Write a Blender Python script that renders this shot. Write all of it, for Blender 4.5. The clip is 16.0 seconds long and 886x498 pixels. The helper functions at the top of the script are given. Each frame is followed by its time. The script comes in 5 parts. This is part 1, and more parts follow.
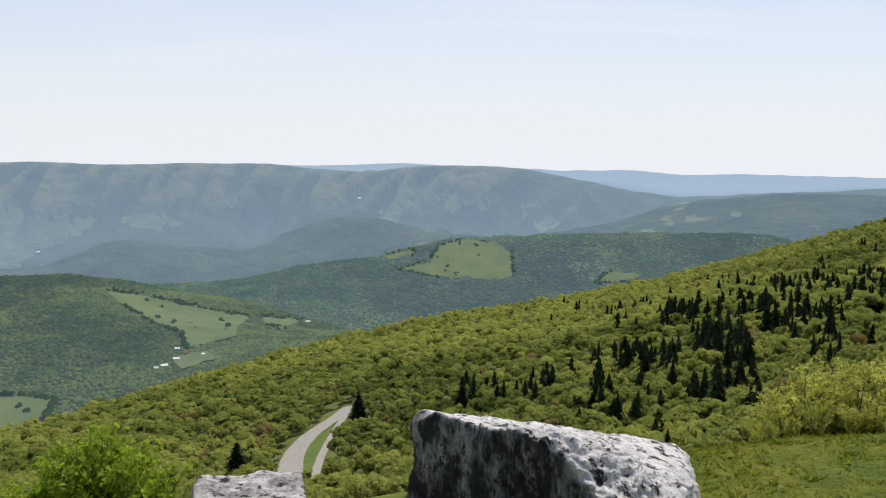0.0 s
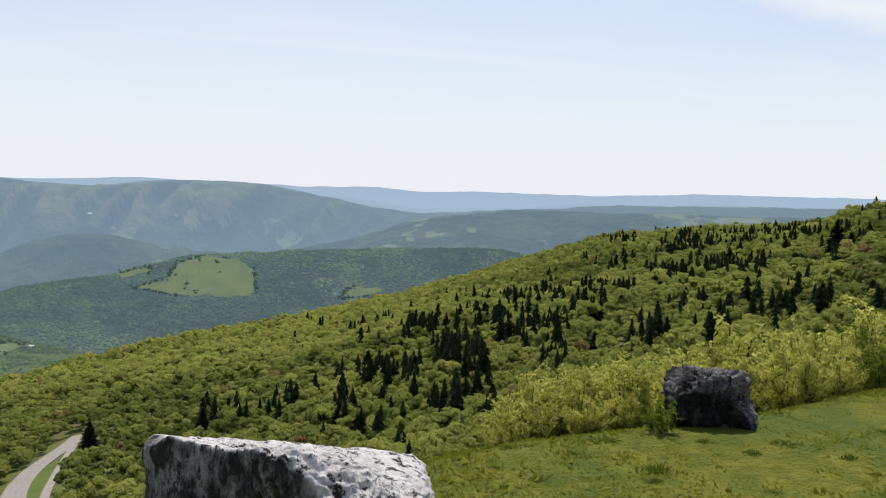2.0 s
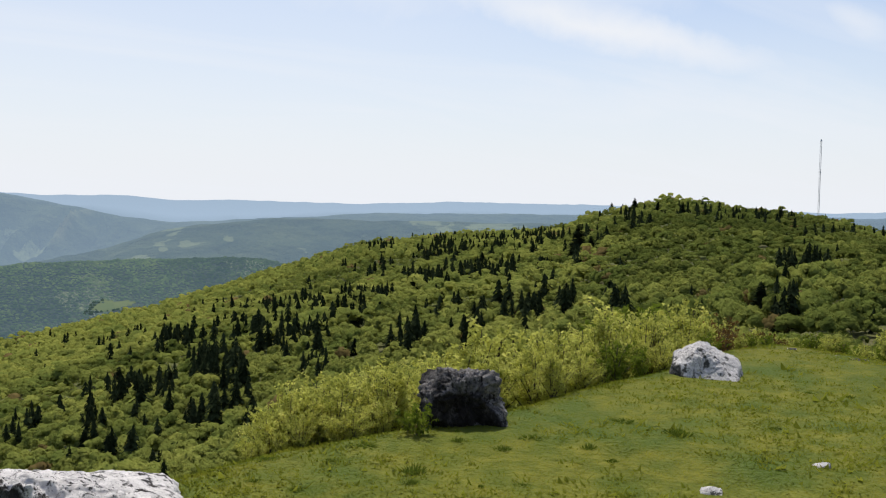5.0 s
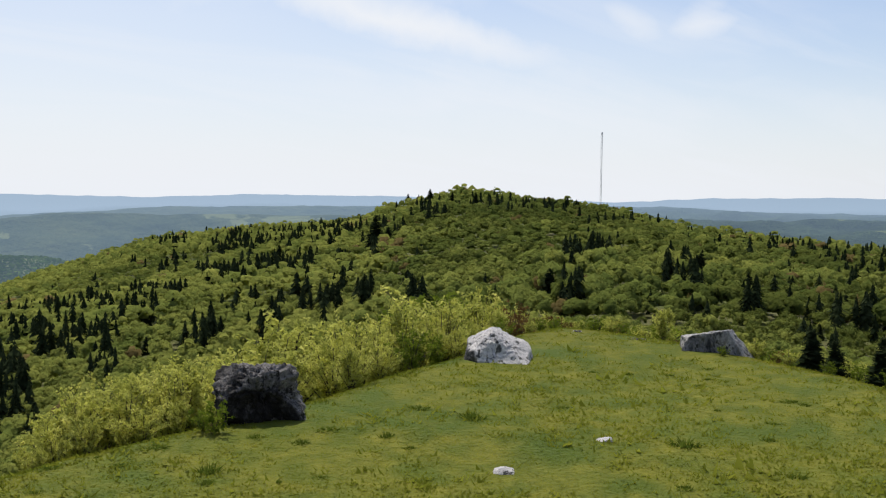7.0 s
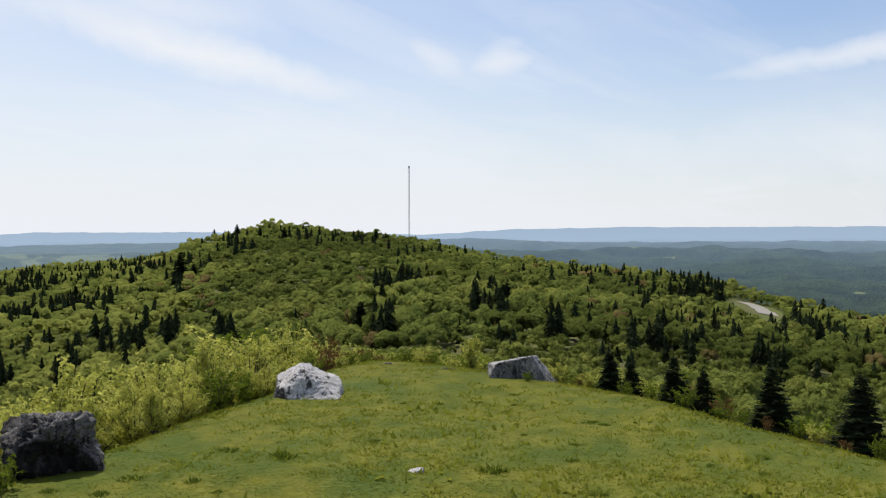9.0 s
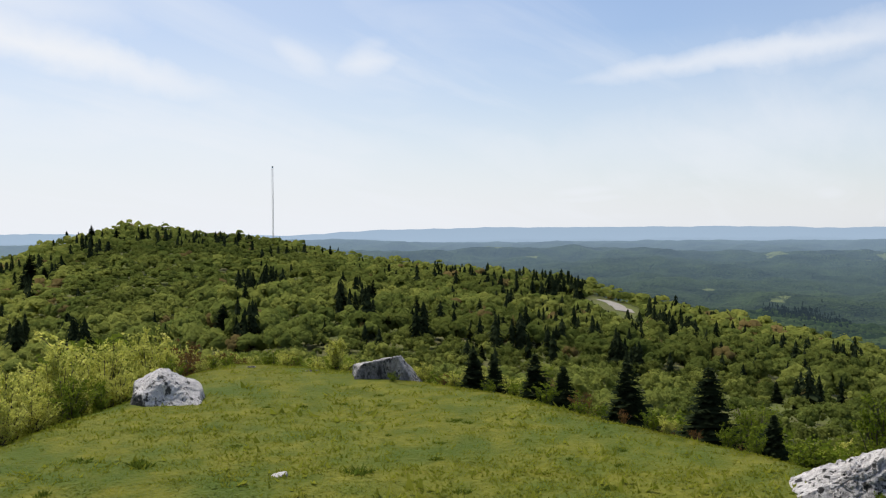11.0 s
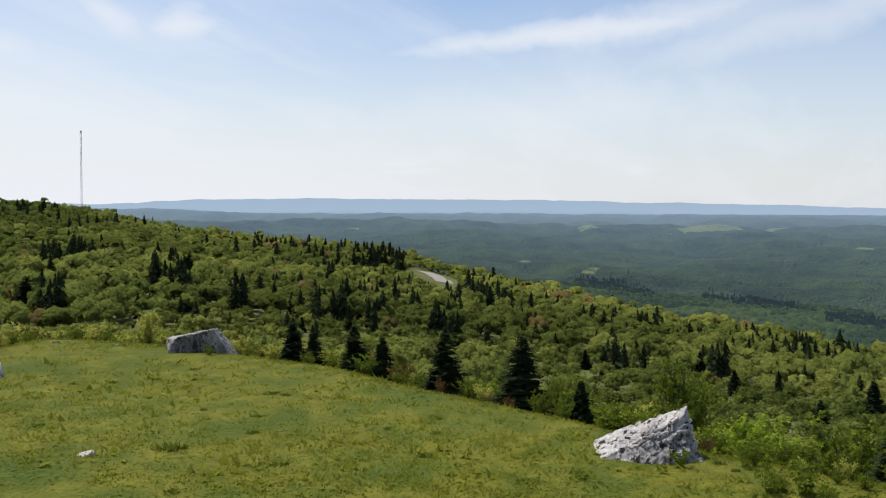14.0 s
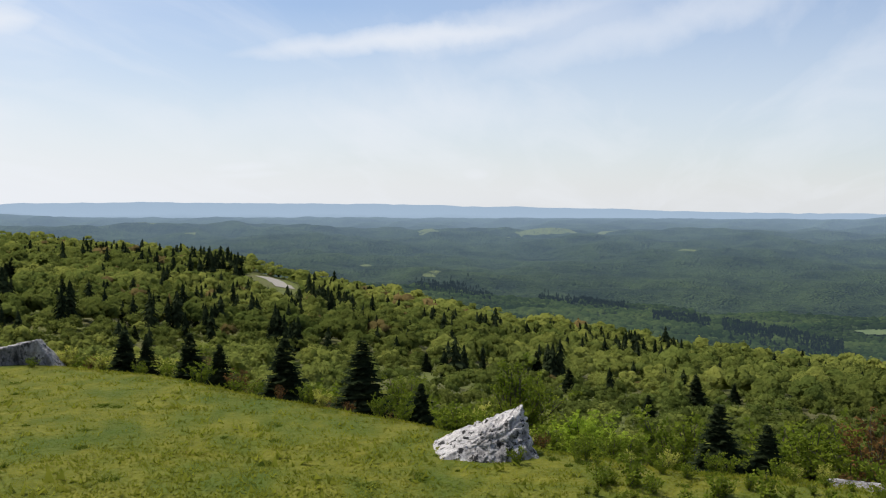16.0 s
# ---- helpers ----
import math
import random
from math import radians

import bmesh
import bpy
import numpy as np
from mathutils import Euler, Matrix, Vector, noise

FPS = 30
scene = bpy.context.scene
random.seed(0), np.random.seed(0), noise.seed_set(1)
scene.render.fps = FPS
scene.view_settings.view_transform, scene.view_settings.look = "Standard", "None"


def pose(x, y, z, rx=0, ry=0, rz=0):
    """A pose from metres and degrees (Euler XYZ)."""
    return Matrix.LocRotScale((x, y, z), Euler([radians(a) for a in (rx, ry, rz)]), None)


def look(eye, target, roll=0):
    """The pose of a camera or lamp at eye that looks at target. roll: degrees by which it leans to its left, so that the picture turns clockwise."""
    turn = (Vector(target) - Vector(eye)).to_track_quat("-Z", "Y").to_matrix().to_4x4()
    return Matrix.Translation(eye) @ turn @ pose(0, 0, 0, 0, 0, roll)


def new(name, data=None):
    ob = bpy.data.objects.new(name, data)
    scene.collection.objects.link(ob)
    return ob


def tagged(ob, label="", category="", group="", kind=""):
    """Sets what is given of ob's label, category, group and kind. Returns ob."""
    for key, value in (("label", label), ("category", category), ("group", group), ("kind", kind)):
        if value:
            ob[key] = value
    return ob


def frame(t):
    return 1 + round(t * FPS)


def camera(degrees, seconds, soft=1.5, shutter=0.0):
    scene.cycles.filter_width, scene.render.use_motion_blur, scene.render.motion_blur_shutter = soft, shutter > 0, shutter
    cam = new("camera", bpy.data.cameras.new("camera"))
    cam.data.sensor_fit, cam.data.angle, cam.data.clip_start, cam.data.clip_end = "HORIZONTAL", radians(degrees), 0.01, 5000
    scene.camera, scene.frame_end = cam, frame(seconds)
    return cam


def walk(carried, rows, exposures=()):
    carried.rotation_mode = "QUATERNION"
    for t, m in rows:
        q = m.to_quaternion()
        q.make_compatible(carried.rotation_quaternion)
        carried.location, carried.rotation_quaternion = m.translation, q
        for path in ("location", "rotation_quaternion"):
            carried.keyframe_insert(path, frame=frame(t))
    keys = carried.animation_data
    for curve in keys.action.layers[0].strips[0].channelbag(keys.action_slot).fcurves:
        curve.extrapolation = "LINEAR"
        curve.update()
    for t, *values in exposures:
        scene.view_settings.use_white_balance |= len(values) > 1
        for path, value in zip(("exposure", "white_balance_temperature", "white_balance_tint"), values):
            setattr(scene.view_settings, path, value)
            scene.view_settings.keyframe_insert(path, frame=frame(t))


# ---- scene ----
cam = camera(49.06, 16.0, 1.1)
EYE, ARM = 4.0, 0.25
# seconds, yaw, pitch, roll: the viewer turns on the spot, the camera held at arm's length
ROWS = [
    (0.0, -0.00, -5.15, -0.34),
    (0.5, -4.50, -4.91, -0.53),
    (1.0, -8.52, -4.54, -1.16),
    (1.5, -12.31, -4.23, -1.11),
    (2.0, -15.06, -4.03, -1.05),
    (2.5, -17.19, -3.83, -1.07),
    (3.0, -19.58, -4.06, -0.58),
    (3.5, -22.57, -4.83, -0.17),
    (4.0, -25.02, -4.26, -0.22),
    (4.2, -26.27, -3.88, -0.50),
    (6.3, -35.63, -3.68, -0.84),
    (6.5, -37.71, -3.65, -0.87),
    (7.0, -41.15, -3.64, -0.64),
    (7.5, -44.57, -3.26, -0.46),
    (8.0, -46.69, -2.71, 0.09),
    (8.5, -48.87, -2.12, 0.08),
    (9.0, -52.36, -1.62, 0.20),
    (11.5, -61.54, -1.92, 0.21),
    (12.0, -62.94, -2.23, 0.07),
    (12.5, -64.41, -2.44, -0.03),
    (13.0, -66.47, -2.71, -0.15),
    (13.5, -68.98, -2.93, -0.30),
    (14.0, -70.74, -3.28, -0.49),
    (14.5, -73.03, -3.17, -0.95),
    (15.0, -75.67, -2.38, -0.79),
    (15.5, -77.95, -2.32, -0.30),
    (16.0, -80.10, -2.96, -0.56),
]
walk(cam, [(t, pose(-ARM * math.sin(radians(yaw)), ARM * math.cos(radians(yaw)), EYE, 90 + pitch, roll, yaw)) for t, yaw, pitch, roll in ROWS])

# ---- light ----
SUN_AZ, SUN_EL = -18.0, 61.0
sun_dir = Vector((-math.sin(radians(SUN_AZ)) * math.cos(radians(SUN_EL)), math.cos(radians(SUN_AZ)) * math.cos(radians(SUN_EL)), math.sin(radians(SUN_EL))))
sun = new("sun", bpy.data.lights.new("sun", "SUN"))
sun.data.energy, sun.data.angle, sun.data.color = 4.2, radians(0.6), (1.0, 0.95, 0.86)
sun.matrix_world = look(sun_dir * 300, (0, 0, 0))

world = bpy.data.worlds.new("sky")
scene.world = world
world.use_nodes = True


# cirrus: bearing, height, slope, half the length and width (degrees), density
WISPS = ((-38.3, 9.6, -13, 10.5, 1.5, 1.0), (-35.0, 12.5, -9, 9.0, 2.2, 0.55), (-55.9, 9.1, 6, 2.0, 0.9, 0.7), (-52.0, 9.6, -30, 2.0, 0.8, 0.5), (-76.3, 9.1, 6, 9.0, 0.9, 0.7), (-84.0, 10.2, 11, 9.0, 1.5, 0.55),
         (-91.0, 9.6, 14, 10.0, 1.6, 0.45), (-46.0, 4.5, -4, 14.0, 2.6, 0.35), (-75.0, 4.5, 3, 14.0, 2.4, 0.3), (-68.5, 1.75, 3, 1.9, 0.35, 0.5), (-82.0, 1.5, 0, 0.9, 0.4, 0.4), (-69.0, 1.3, 4, 2.2, 0.25, 0.4), (-55.8, 10.0, 20, 1.6, 0.7, 0.3), (-25.0, 12.0, -6, 8.0, 2.0, 0.35))


def sky_nodes():
    nt = world.node_tree
    n, l = nt.nodes, nt.links
    n.clear()
    out = n.new("ShaderNodeOutputWorld")
    bg = n.new("ShaderNodeBackground")
    sky = n.new("ShaderNodeTexSky")
    sky.sky_type, sky.sun_disc = "NISHITA", False
    sky.sun_elevation, sky.sun_rotation = radians(SUN_EL), radians(-SUN_AZ)
    sky.air_density, sky.dust_density, sky.ozone_density = 1.1, 0.4, 2.0
    bg.inputs["Strength"].default_value = 0.1
    co = n.new("ShaderNodeTexCoord")
    # project the sky direction on a flat cloud layer
    sep = n.new("ShaderNodeSeparateXYZ")
    l.new(co.outputs["Generated"], sep.inputs[0])
    up = n.new("ShaderNodeMath")
    up.operation = "ADD"
    l.new(sep.outputs["Z"], up.inputs[0])
    up.inputs[1].default_value = 0.16
    flat = n.new("ShaderNodeVectorMath")
    flat.operation = "DIVIDE"
    comb = n.new("ShaderNodeCombineXYZ")
    for i in range(3):
        l.new(up.outputs[0], comb.inputs[i])
    l.new(co.outputs["Generated"], flat.inputs[0])
    l.new(comb.outputs[0], flat.inputs[1])
    mp = n.new("ShaderNodeMapping")
    mp.inputs["Rotation"].default_value = (0, 0, radians(28))
    mp.inputs["Scale"].default_value = (0.55, 1.9, 0.0)
    l.new(flat.outputs[0], mp.inputs[0])
    streak = n.new("ShaderNodeTexNoise")
    streak.inputs["Scale"].default_value, streak.inputs["Detail"].default_value, streak.inputs["Roughness"].default_value = 1.1, 7, 0.55
    streak.inputs["Distortion"].default_value = 0.6
    l.new(mp.outputs[0], streak.inputs["Vector"])
    veil = n.new("ShaderNodeTexNoise")
    veil.inputs["Scale"].default_value, veil.inputs["Detail"].default_value = 0.45, 3
    l.new(flat.outputs[0], veil.inputs["Vector"])
    r1 = n.new("ShaderNodeValToRGB")
    r1.color_ramp.elements[0].position, r1.color_ramp.elements[1].position = 0.48, 0.66
    l.new(streak.outputs["Fac"], r1.inputs[0])
    r2 = n.new("ShaderNodeValToRGB")
    r2.color_ramp.elements[0].position, r2.color_ramp.elements[1].position = 0.30, 0.62
    l.new(veil.outputs["Fac"], r2.inputs[0])
    # the haze of the low sky
    low = n.new("ShaderNodeMapRange")
    low.inputs["From Min"].default_value, low.inputs["From Max"].default_value = 0.0, 0.19
    low.inputs["To Min"].default_value, low.inputs["To Max"].default_value = 0.92, 0.04
    l.new(sep.outputs["Z"], low.inputs["Value"])
    west = n.new("ShaderNodeMapRange")
    west.inputs["From Min"].default_value, west.inputs["From Max"].default_value = 0.35, 1.0
    west.inputs["To Min"].default_value, west.inputs["To Max"].default_value = 0.0, 0.5
    l.new(sep.outputs["Y"], west.inputs["Value"])

    def screen(a, b):
        inv = n.new("ShaderNodeMath")
        inv.operation = "SUBTRACT"
        inv.inputs[0].default_value = 1
        l.new(a, inv.inputs[1])
        inv2 = n.new("ShaderNodeMath")
        inv2.operation = "SUBTRACT"
        inv2.inputs[0].default_value = 1
        l.new(b, inv2.inputs[1])
        m = n.new("ShaderNodeMath")
        m.operation = "MULTIPLY"
        l.new(inv.outputs[0], m.inputs[0])
        l.new(inv2.outputs[0], m.inputs[1])
        o = n.new("ShaderNodeMath")
        o.operation = "SUBTRACT"
        o.inputs[0].default_value = 1
        l.new(m.outputs[0], o.inputs[1])
        return o.outputs[0]

    def scaled(a, k):
        m = n.new("ShaderNodeMath")
        m.operation = "MULTIPLY"
        l.new(a, m.inputs[0])
        m.inputs[1].default_value = k
        return m.outputs[0]

    def steps(op, a, b):
        m = n.new("ShaderNodeMath")
        m.operation = op
        for i, v in enumerate((a, b)):
            if isinstance(v, float):
                m.inputs[i].default_value = v
            else:
                l.new(v, m.inputs[i])
        return m.outputs[0]

    def dot(v):
        m = n.new("ShaderNodeVectorMath")
        m.operation = "DOT_PRODUCT"
        l.new(co.outputs["Generated"], m.inputs[0])
        m.inputs[1].default_value = v
        return m.outputs["Value"]

    # fibres within the wisps
    fray = n.new("ShaderNodeTexNoise")
    fray.inputs["Scale"].default_value, fray.inputs["Detail"].default_value, fray.inputs["Roughness"].default_value = 16.0, 6, 0.6
    l.new(co.outputs["Generated"], fray.inputs["Vector"])

    def wisp(az, el, slope, length, width, share):
        """A streak of cirrus: bearing, height, slope, half its length and width (degrees), and how dense it is."""
        a, e, q = radians(az), radians(el), radians(slope)
        mid = Vector((-math.sin(a) * math.cos(e), math.cos(a) * math.cos(e), math.sin(e)))
        right = Vector((math.cos(a), math.sin(a), 0))
        rise = right.cross(mid)
        u, v = right * math.cos(q) + rise * math.sin(q), rise * math.cos(q) - right * math.sin(q)
        fu = steps("POWER", steps("ABSOLUTE", steps("DIVIDE", dot(u), math.radians(length)), 0.0), 2.0)
        bent = steps("ADD", dot(v), steps("MULTIPLY", steps("SUBTRACT", fray.outputs["Fac"], 0.5), 1.6 * math.radians(width)))
        fv = steps("POWER", steps("ABSOLUTE", steps("DIVIDE", bent, math.radians(width)), 0.0), 1.5)
        body = steps("MULTIPLY", steps("MAXIMUM", steps("SUBTRACT", 1.0, steps("ADD", fu, fv)), 0.0), steps("GREATER_THAN", dot(mid), 0.5))
        return steps("MULTIPLY", body, share)

    streaks = scaled(r1.outputs[0], 0.30)
    for w in WISPS:
        streaks = screen(streaks, wisp(*w))
    clear = n.new("ShaderNodeMapRange")
    clear.inputs["From Min"].default_value, clear.inputs["From Max"].default_value = -0.25, 0.6
    clear.inputs["To Min"].default_value, clear.inputs["To Max"].default_value = 0.62, 1.0
    l.new(sep.outputs["Y"], clear.inputs["Value"])
    haze_low = steps("MULTIPLY", low.outputs[0], clear.outputs[0])
    cover = screen(screen(streaks, scaled(r2.outputs[0], 0.22)), screen(haze_low, west.outputs[0]))
    mix = n.new("ShaderNodeMixRGB")
    l.new(cover, mix.inputs["Fac"])
    hue = n.new("ShaderNodeMixRGB")
    hue.blend_type, hue.inputs["Fac"].default_value, hue.inputs[2].default_value = "MULTIPLY", 1.0, (0.90, 0.985, 1.17, 1)
    l.new(sky.outputs[0], hue.inputs[1])
    l.new(hue.outputs[0], mix.inputs[1])
    mix.inputs[2].default_value = (8.5, 8.8, 9.35, 1)
    l.new(mix.outputs[0], bg.inputs["Color"])
    l.new(bg.outputs[0], out.inputs["Surface"])


sky_nodes()
scene.view_settings.exposure = 0.0


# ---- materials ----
# blue glow painted on distant land as emission, standing in for haze
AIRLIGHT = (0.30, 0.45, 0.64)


def material(name, a, b, scale=1.0, rough=0.9, bump=0.0, bump_scale=None, stains=None, stain_scale=0.2, lush=None, leaf=0.0, tint=0.0, haze=0.0, detail=6.0, spec=0.2):
    """Two colours mixed by fine noise, a third in broad stains; leaf: share of light let through; tint: per-plant
    variation, which also pales far crowns for haze; haze: share of blue emission painted over the surface.
    """
    m = bpy.data.materials.new(name)
    m.use_nodes = True
    nt = m.node_tree
    n, l = nt.nodes, nt.links
    n.clear()
    out = n.new("ShaderNodeOutputMaterial")
    co = n.new("ShaderNodeTexCoord")
    tex = n.new("ShaderNodeTexNoise")
    tex.inputs["Scale"].default_value, tex.inputs["Detail"].default_value, tex.inputs["Roughness"].default_value = scale, detail, 0.62
    l.new(co.outputs["Object"], tex.inputs["Vector"])
    ramp = n.new("ShaderNodeValToRGB")
    ramp.color_ramp.elements[0].position, ramp.color_ramp.elements[1].position = 0.34, 0.66
    ramp.color_ramp.elements[0].color, ramp.color_ramp.elements[1].color = (*a, 1), (*b, 1)
    l.new(tex.outputs["Fac"], ramp.inputs[0])
    col = ramp.outputs[0]
    if stains:
        t2 = n.new("ShaderNodeTexNoise")
        t2.inputs["Scale"].default_value, t2.inputs["Detail"].default_value = stain_scale, 4
        l.new(co.outputs["Object"], t2.inputs["Vector"])
        r2 = n.new("ShaderNodeValToRGB")
        r2.color_ramp.elements[0].position, r2.color_ramp.elements[1].position = 0.46, 0.64
        l.new(t2.outputs["Fac"], r2.inputs[0])
        mx = n.new("ShaderNodeMixRGB")
        l.new(r2.outputs[0], mx.inputs["Fac"])
        l.new(col, mx.inputs[1])
        mx.inputs[2].default_value = (*stains, 1)
        col = mx.outputs[0]
    if lush:
        t3 = n.new("ShaderNodeTexNoise")
        t3.inputs["Scale"].default_value, t3.inputs["Detail"].default_value, t3.inputs["Roughness"].default_value = 0.32, 7, 0.68
        l.new(co.outputs["Object"], t3.inputs["Vector"])
        r3 = n.new("ShaderNodeValToRGB")
        r3.color_ramp.elements[0].position, r3.color_ramp.elements[1].position = 0.47, 0.63
        l.new(t3.outputs["Fac"], r3.inputs[0])
        mx = n.new("ShaderNodeMixRGB")
        l.new(r3.outputs[0], mx.inputs["Fac"])
        l.new(col, mx.inputs[1])
        mx.inputs[2].default_value = (*lush, 1)
        col = mx.outputs[0]
    if tint:
        at = n.new("ShaderNodeAttribute")
        at.attribute_name = "tint"
        hs = n.new("ShaderNodeHueSaturation")
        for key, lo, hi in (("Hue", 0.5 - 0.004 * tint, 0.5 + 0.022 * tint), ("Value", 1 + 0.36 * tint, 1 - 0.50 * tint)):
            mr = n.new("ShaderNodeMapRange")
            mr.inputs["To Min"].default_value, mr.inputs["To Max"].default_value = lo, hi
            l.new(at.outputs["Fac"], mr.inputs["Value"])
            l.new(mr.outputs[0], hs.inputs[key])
        l.new(col, hs.inputs["Color"])
        col = hs.outputs[0]
    normal = None
    if bump:
        tb = n.new("ShaderNodeTexNoise")
        tb.inputs["Scale"].default_value, tb.inputs["Detail"].default_value = bump_scale or scale * 2, 8
        l.new(co.outputs["Object"], tb.inputs["Vector"])
        bp = n.new("ShaderNodeBump")
        bp.inputs["Strength"].default_value, bp.inputs["Distance"].default_value = 1.0, bump
        l.new(tb.outputs["Fac"], bp.inputs["Height"])
        normal = bp.outputs[0]
    if leaf:
        d, t, mixer = n.new("ShaderNodeBsdfDiffuse"), n.new("ShaderNodeBsdfTranslucent"), n.new("ShaderNodeMixShader")
        l.new(col, d.inputs["Color"])
        l.new(col, t.inputs["Color"])
        mixer.inputs[0].default_value = leaf
        l.new(d.outputs[0], mixer.inputs[1])
        l.new(t.outputs[0], mixer.inputs[2])
        surf = mixer.outputs[0]
        if normal:
            l.new(normal, d.inputs["Normal"])
    else:
        p = n.new("ShaderNodeBsdfPrincipled")
        l.new(col, p.inputs["Base Color"])
        p.inputs["Roughness"].default_value = rough
        p.inputs["Specular IOR Level"].default_value = spec
        if normal:
            l.new(normal, p.inputs["Normal"])
        surf = p.outputs[0]
    # haze painted on: part of the surface becomes blue emission
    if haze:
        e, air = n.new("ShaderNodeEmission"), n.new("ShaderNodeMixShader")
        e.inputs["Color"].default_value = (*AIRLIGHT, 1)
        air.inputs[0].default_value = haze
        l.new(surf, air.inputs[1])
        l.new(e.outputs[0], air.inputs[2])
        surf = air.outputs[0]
    l.new(surf, out.inputs["Surface"])
    return m


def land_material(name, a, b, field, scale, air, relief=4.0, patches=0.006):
    """Distant land: woods as cells in broad patches of lighter and darker green, farmland, and haze painted over it as
    emission by distance.
    """
    m = bpy.data.materials.new(name)
    m.use_nodes = True
    nt = m.node_tree
    n, l = nt.nodes, nt.links
    p, out = n["Principled BSDF"], n["Material Output"]
    p.inputs["Roughness"].default_value, p.inputs["Specular IOR Level"].default_value = 0.95, 0.1
    co = n.new("ShaderNodeTexCoord")

    def noise_tex(sc, detail, rough=0.6):
        t = n.new("ShaderNodeTexNoise")
        t.inputs["Scale"].default_value, t.inputs["Detail"].default_value, t.inputs["Roughness"].default_value = sc, detail, rough
        l.new(co.outputs["Object"], t.inputs["Vector"])
        return t.outputs["Fac"]

    def ranged(v, f0, f1, t0, t1):
        r = n.new("ShaderNodeMapRange")
        for key, q in (("From Min", f0), ("From Max", f1), ("To Min", t0), ("To Max", t1)):
            r.inputs[key].default_value = q
        l.new(v, r.inputs["Value"])
        return r.outputs[0]

    def math_node(op, x, y, clamp=False):
        q = n.new("ShaderNodeMath")
        q.operation, q.use_clamp = op, clamp
        for i, v in enumerate((x, y)):
            if isinstance(v, float):
                q.inputs[i].default_value = v
            else:
                l.new(v, q.inputs[i])
        return q.outputs[0]

    cell = n.new("ShaderNodeTexVoronoi")
    cell.inputs["Scale"].default_value = scale
    l.new(co.outputs["Object"], cell.inputs["Vector"])
    one = n.new("ShaderNodeSeparateColor")
    l.new(cell.outputs["Color"], one.inputs[0])
    broad = noise_tex(patches, 8, 0.65)
    f = math_node("ADD", ranged(one.outputs[0], 0, 1, -0.22, 0.22), ranged(broad, 0.34, 0.66, 0.0, 1.0), True)
    mx = n.new("ShaderNodeMixRGB")
    l.new(f, mx.inputs["Fac"])
    mx.inputs[1].default_value, mx.inputs[2].default_value = (*a, 1), (*b, 1)
    at = n.new("ShaderNodeAttribute")
    at.attribute_name = "farmland"
    grassy = ranged(math_node("ADD", at.outputs["Fac"], ranged(noise_tex(0.02, 6), 0.3, 0.7, -0.35, 0.35)), 0.42, 0.58, 0, 1)
    fx = n.new("ShaderNodeMixRGB")
    l.new(grassy, fx.inputs["Fac"])
    l.new(mx.outputs[0], fx.inputs[1])
    fx.inputs[2].default_value = (*field, 1)
    # paler open woods along the spurs
    sp = n.new("ShaderNodeAttribute")
    sp.attribute_name = "spur"
    open_woods = ranged(math_node("ADD", sp.outputs["Fac"], ranged(noise_tex(0.012, 6), 0.3, 0.7, -0.3, 0.3)), 0.25, 0.8, 0, 0.8)
    sx = n.new("ShaderNodeMixRGB")
    l.new(open_woods, sx.inputs["Fac"])
    l.new(fx.outputs[0], sx.inputs[1])
    sx.inputs[2].default_value = (0.165, 0.165, 0.075, 1)
    l.new(sx.outputs[0], p.inputs["Base Color"])
    tops = math_node("MULTIPLY", cell.outputs["Distance"], -1.0)
    small = n.new("ShaderNodeBump")
    small.inputs["Strength"].default_value, small.inputs["Distance"].default_value = 1.0, relief
    l.new(tops, small.inputs["Height"])
    folds = n.new("ShaderNodeBump")
    folds.inputs["Strength"].default_value, folds.inputs["Distance"].default_value = 1.0, 70.0
    l.new(noise_tex(0.008, 5, 0.5), folds.inputs["Height"])
    l.new(folds.outputs[0], small.inputs["Normal"])
    l.new(small.outputs[0], p.inputs["Normal"])
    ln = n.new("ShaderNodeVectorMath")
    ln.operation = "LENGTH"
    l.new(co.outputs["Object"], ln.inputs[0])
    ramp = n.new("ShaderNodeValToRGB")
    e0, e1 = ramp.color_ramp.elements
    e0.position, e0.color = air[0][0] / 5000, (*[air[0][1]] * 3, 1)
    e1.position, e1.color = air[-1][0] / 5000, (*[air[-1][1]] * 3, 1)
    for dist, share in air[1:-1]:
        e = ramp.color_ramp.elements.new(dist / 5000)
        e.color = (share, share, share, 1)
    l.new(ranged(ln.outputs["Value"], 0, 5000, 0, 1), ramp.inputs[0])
    # the painted haze is made stronger in the valleys
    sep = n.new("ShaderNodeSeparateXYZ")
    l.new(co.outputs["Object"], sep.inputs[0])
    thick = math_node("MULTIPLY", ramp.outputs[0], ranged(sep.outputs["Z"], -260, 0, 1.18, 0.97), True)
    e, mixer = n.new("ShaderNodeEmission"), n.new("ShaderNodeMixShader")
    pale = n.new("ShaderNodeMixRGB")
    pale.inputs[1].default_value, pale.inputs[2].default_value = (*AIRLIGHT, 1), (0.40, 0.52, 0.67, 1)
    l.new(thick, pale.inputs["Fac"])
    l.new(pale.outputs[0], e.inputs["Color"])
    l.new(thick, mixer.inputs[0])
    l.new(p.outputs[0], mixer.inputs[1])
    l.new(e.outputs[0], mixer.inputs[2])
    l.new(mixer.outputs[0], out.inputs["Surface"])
    return m


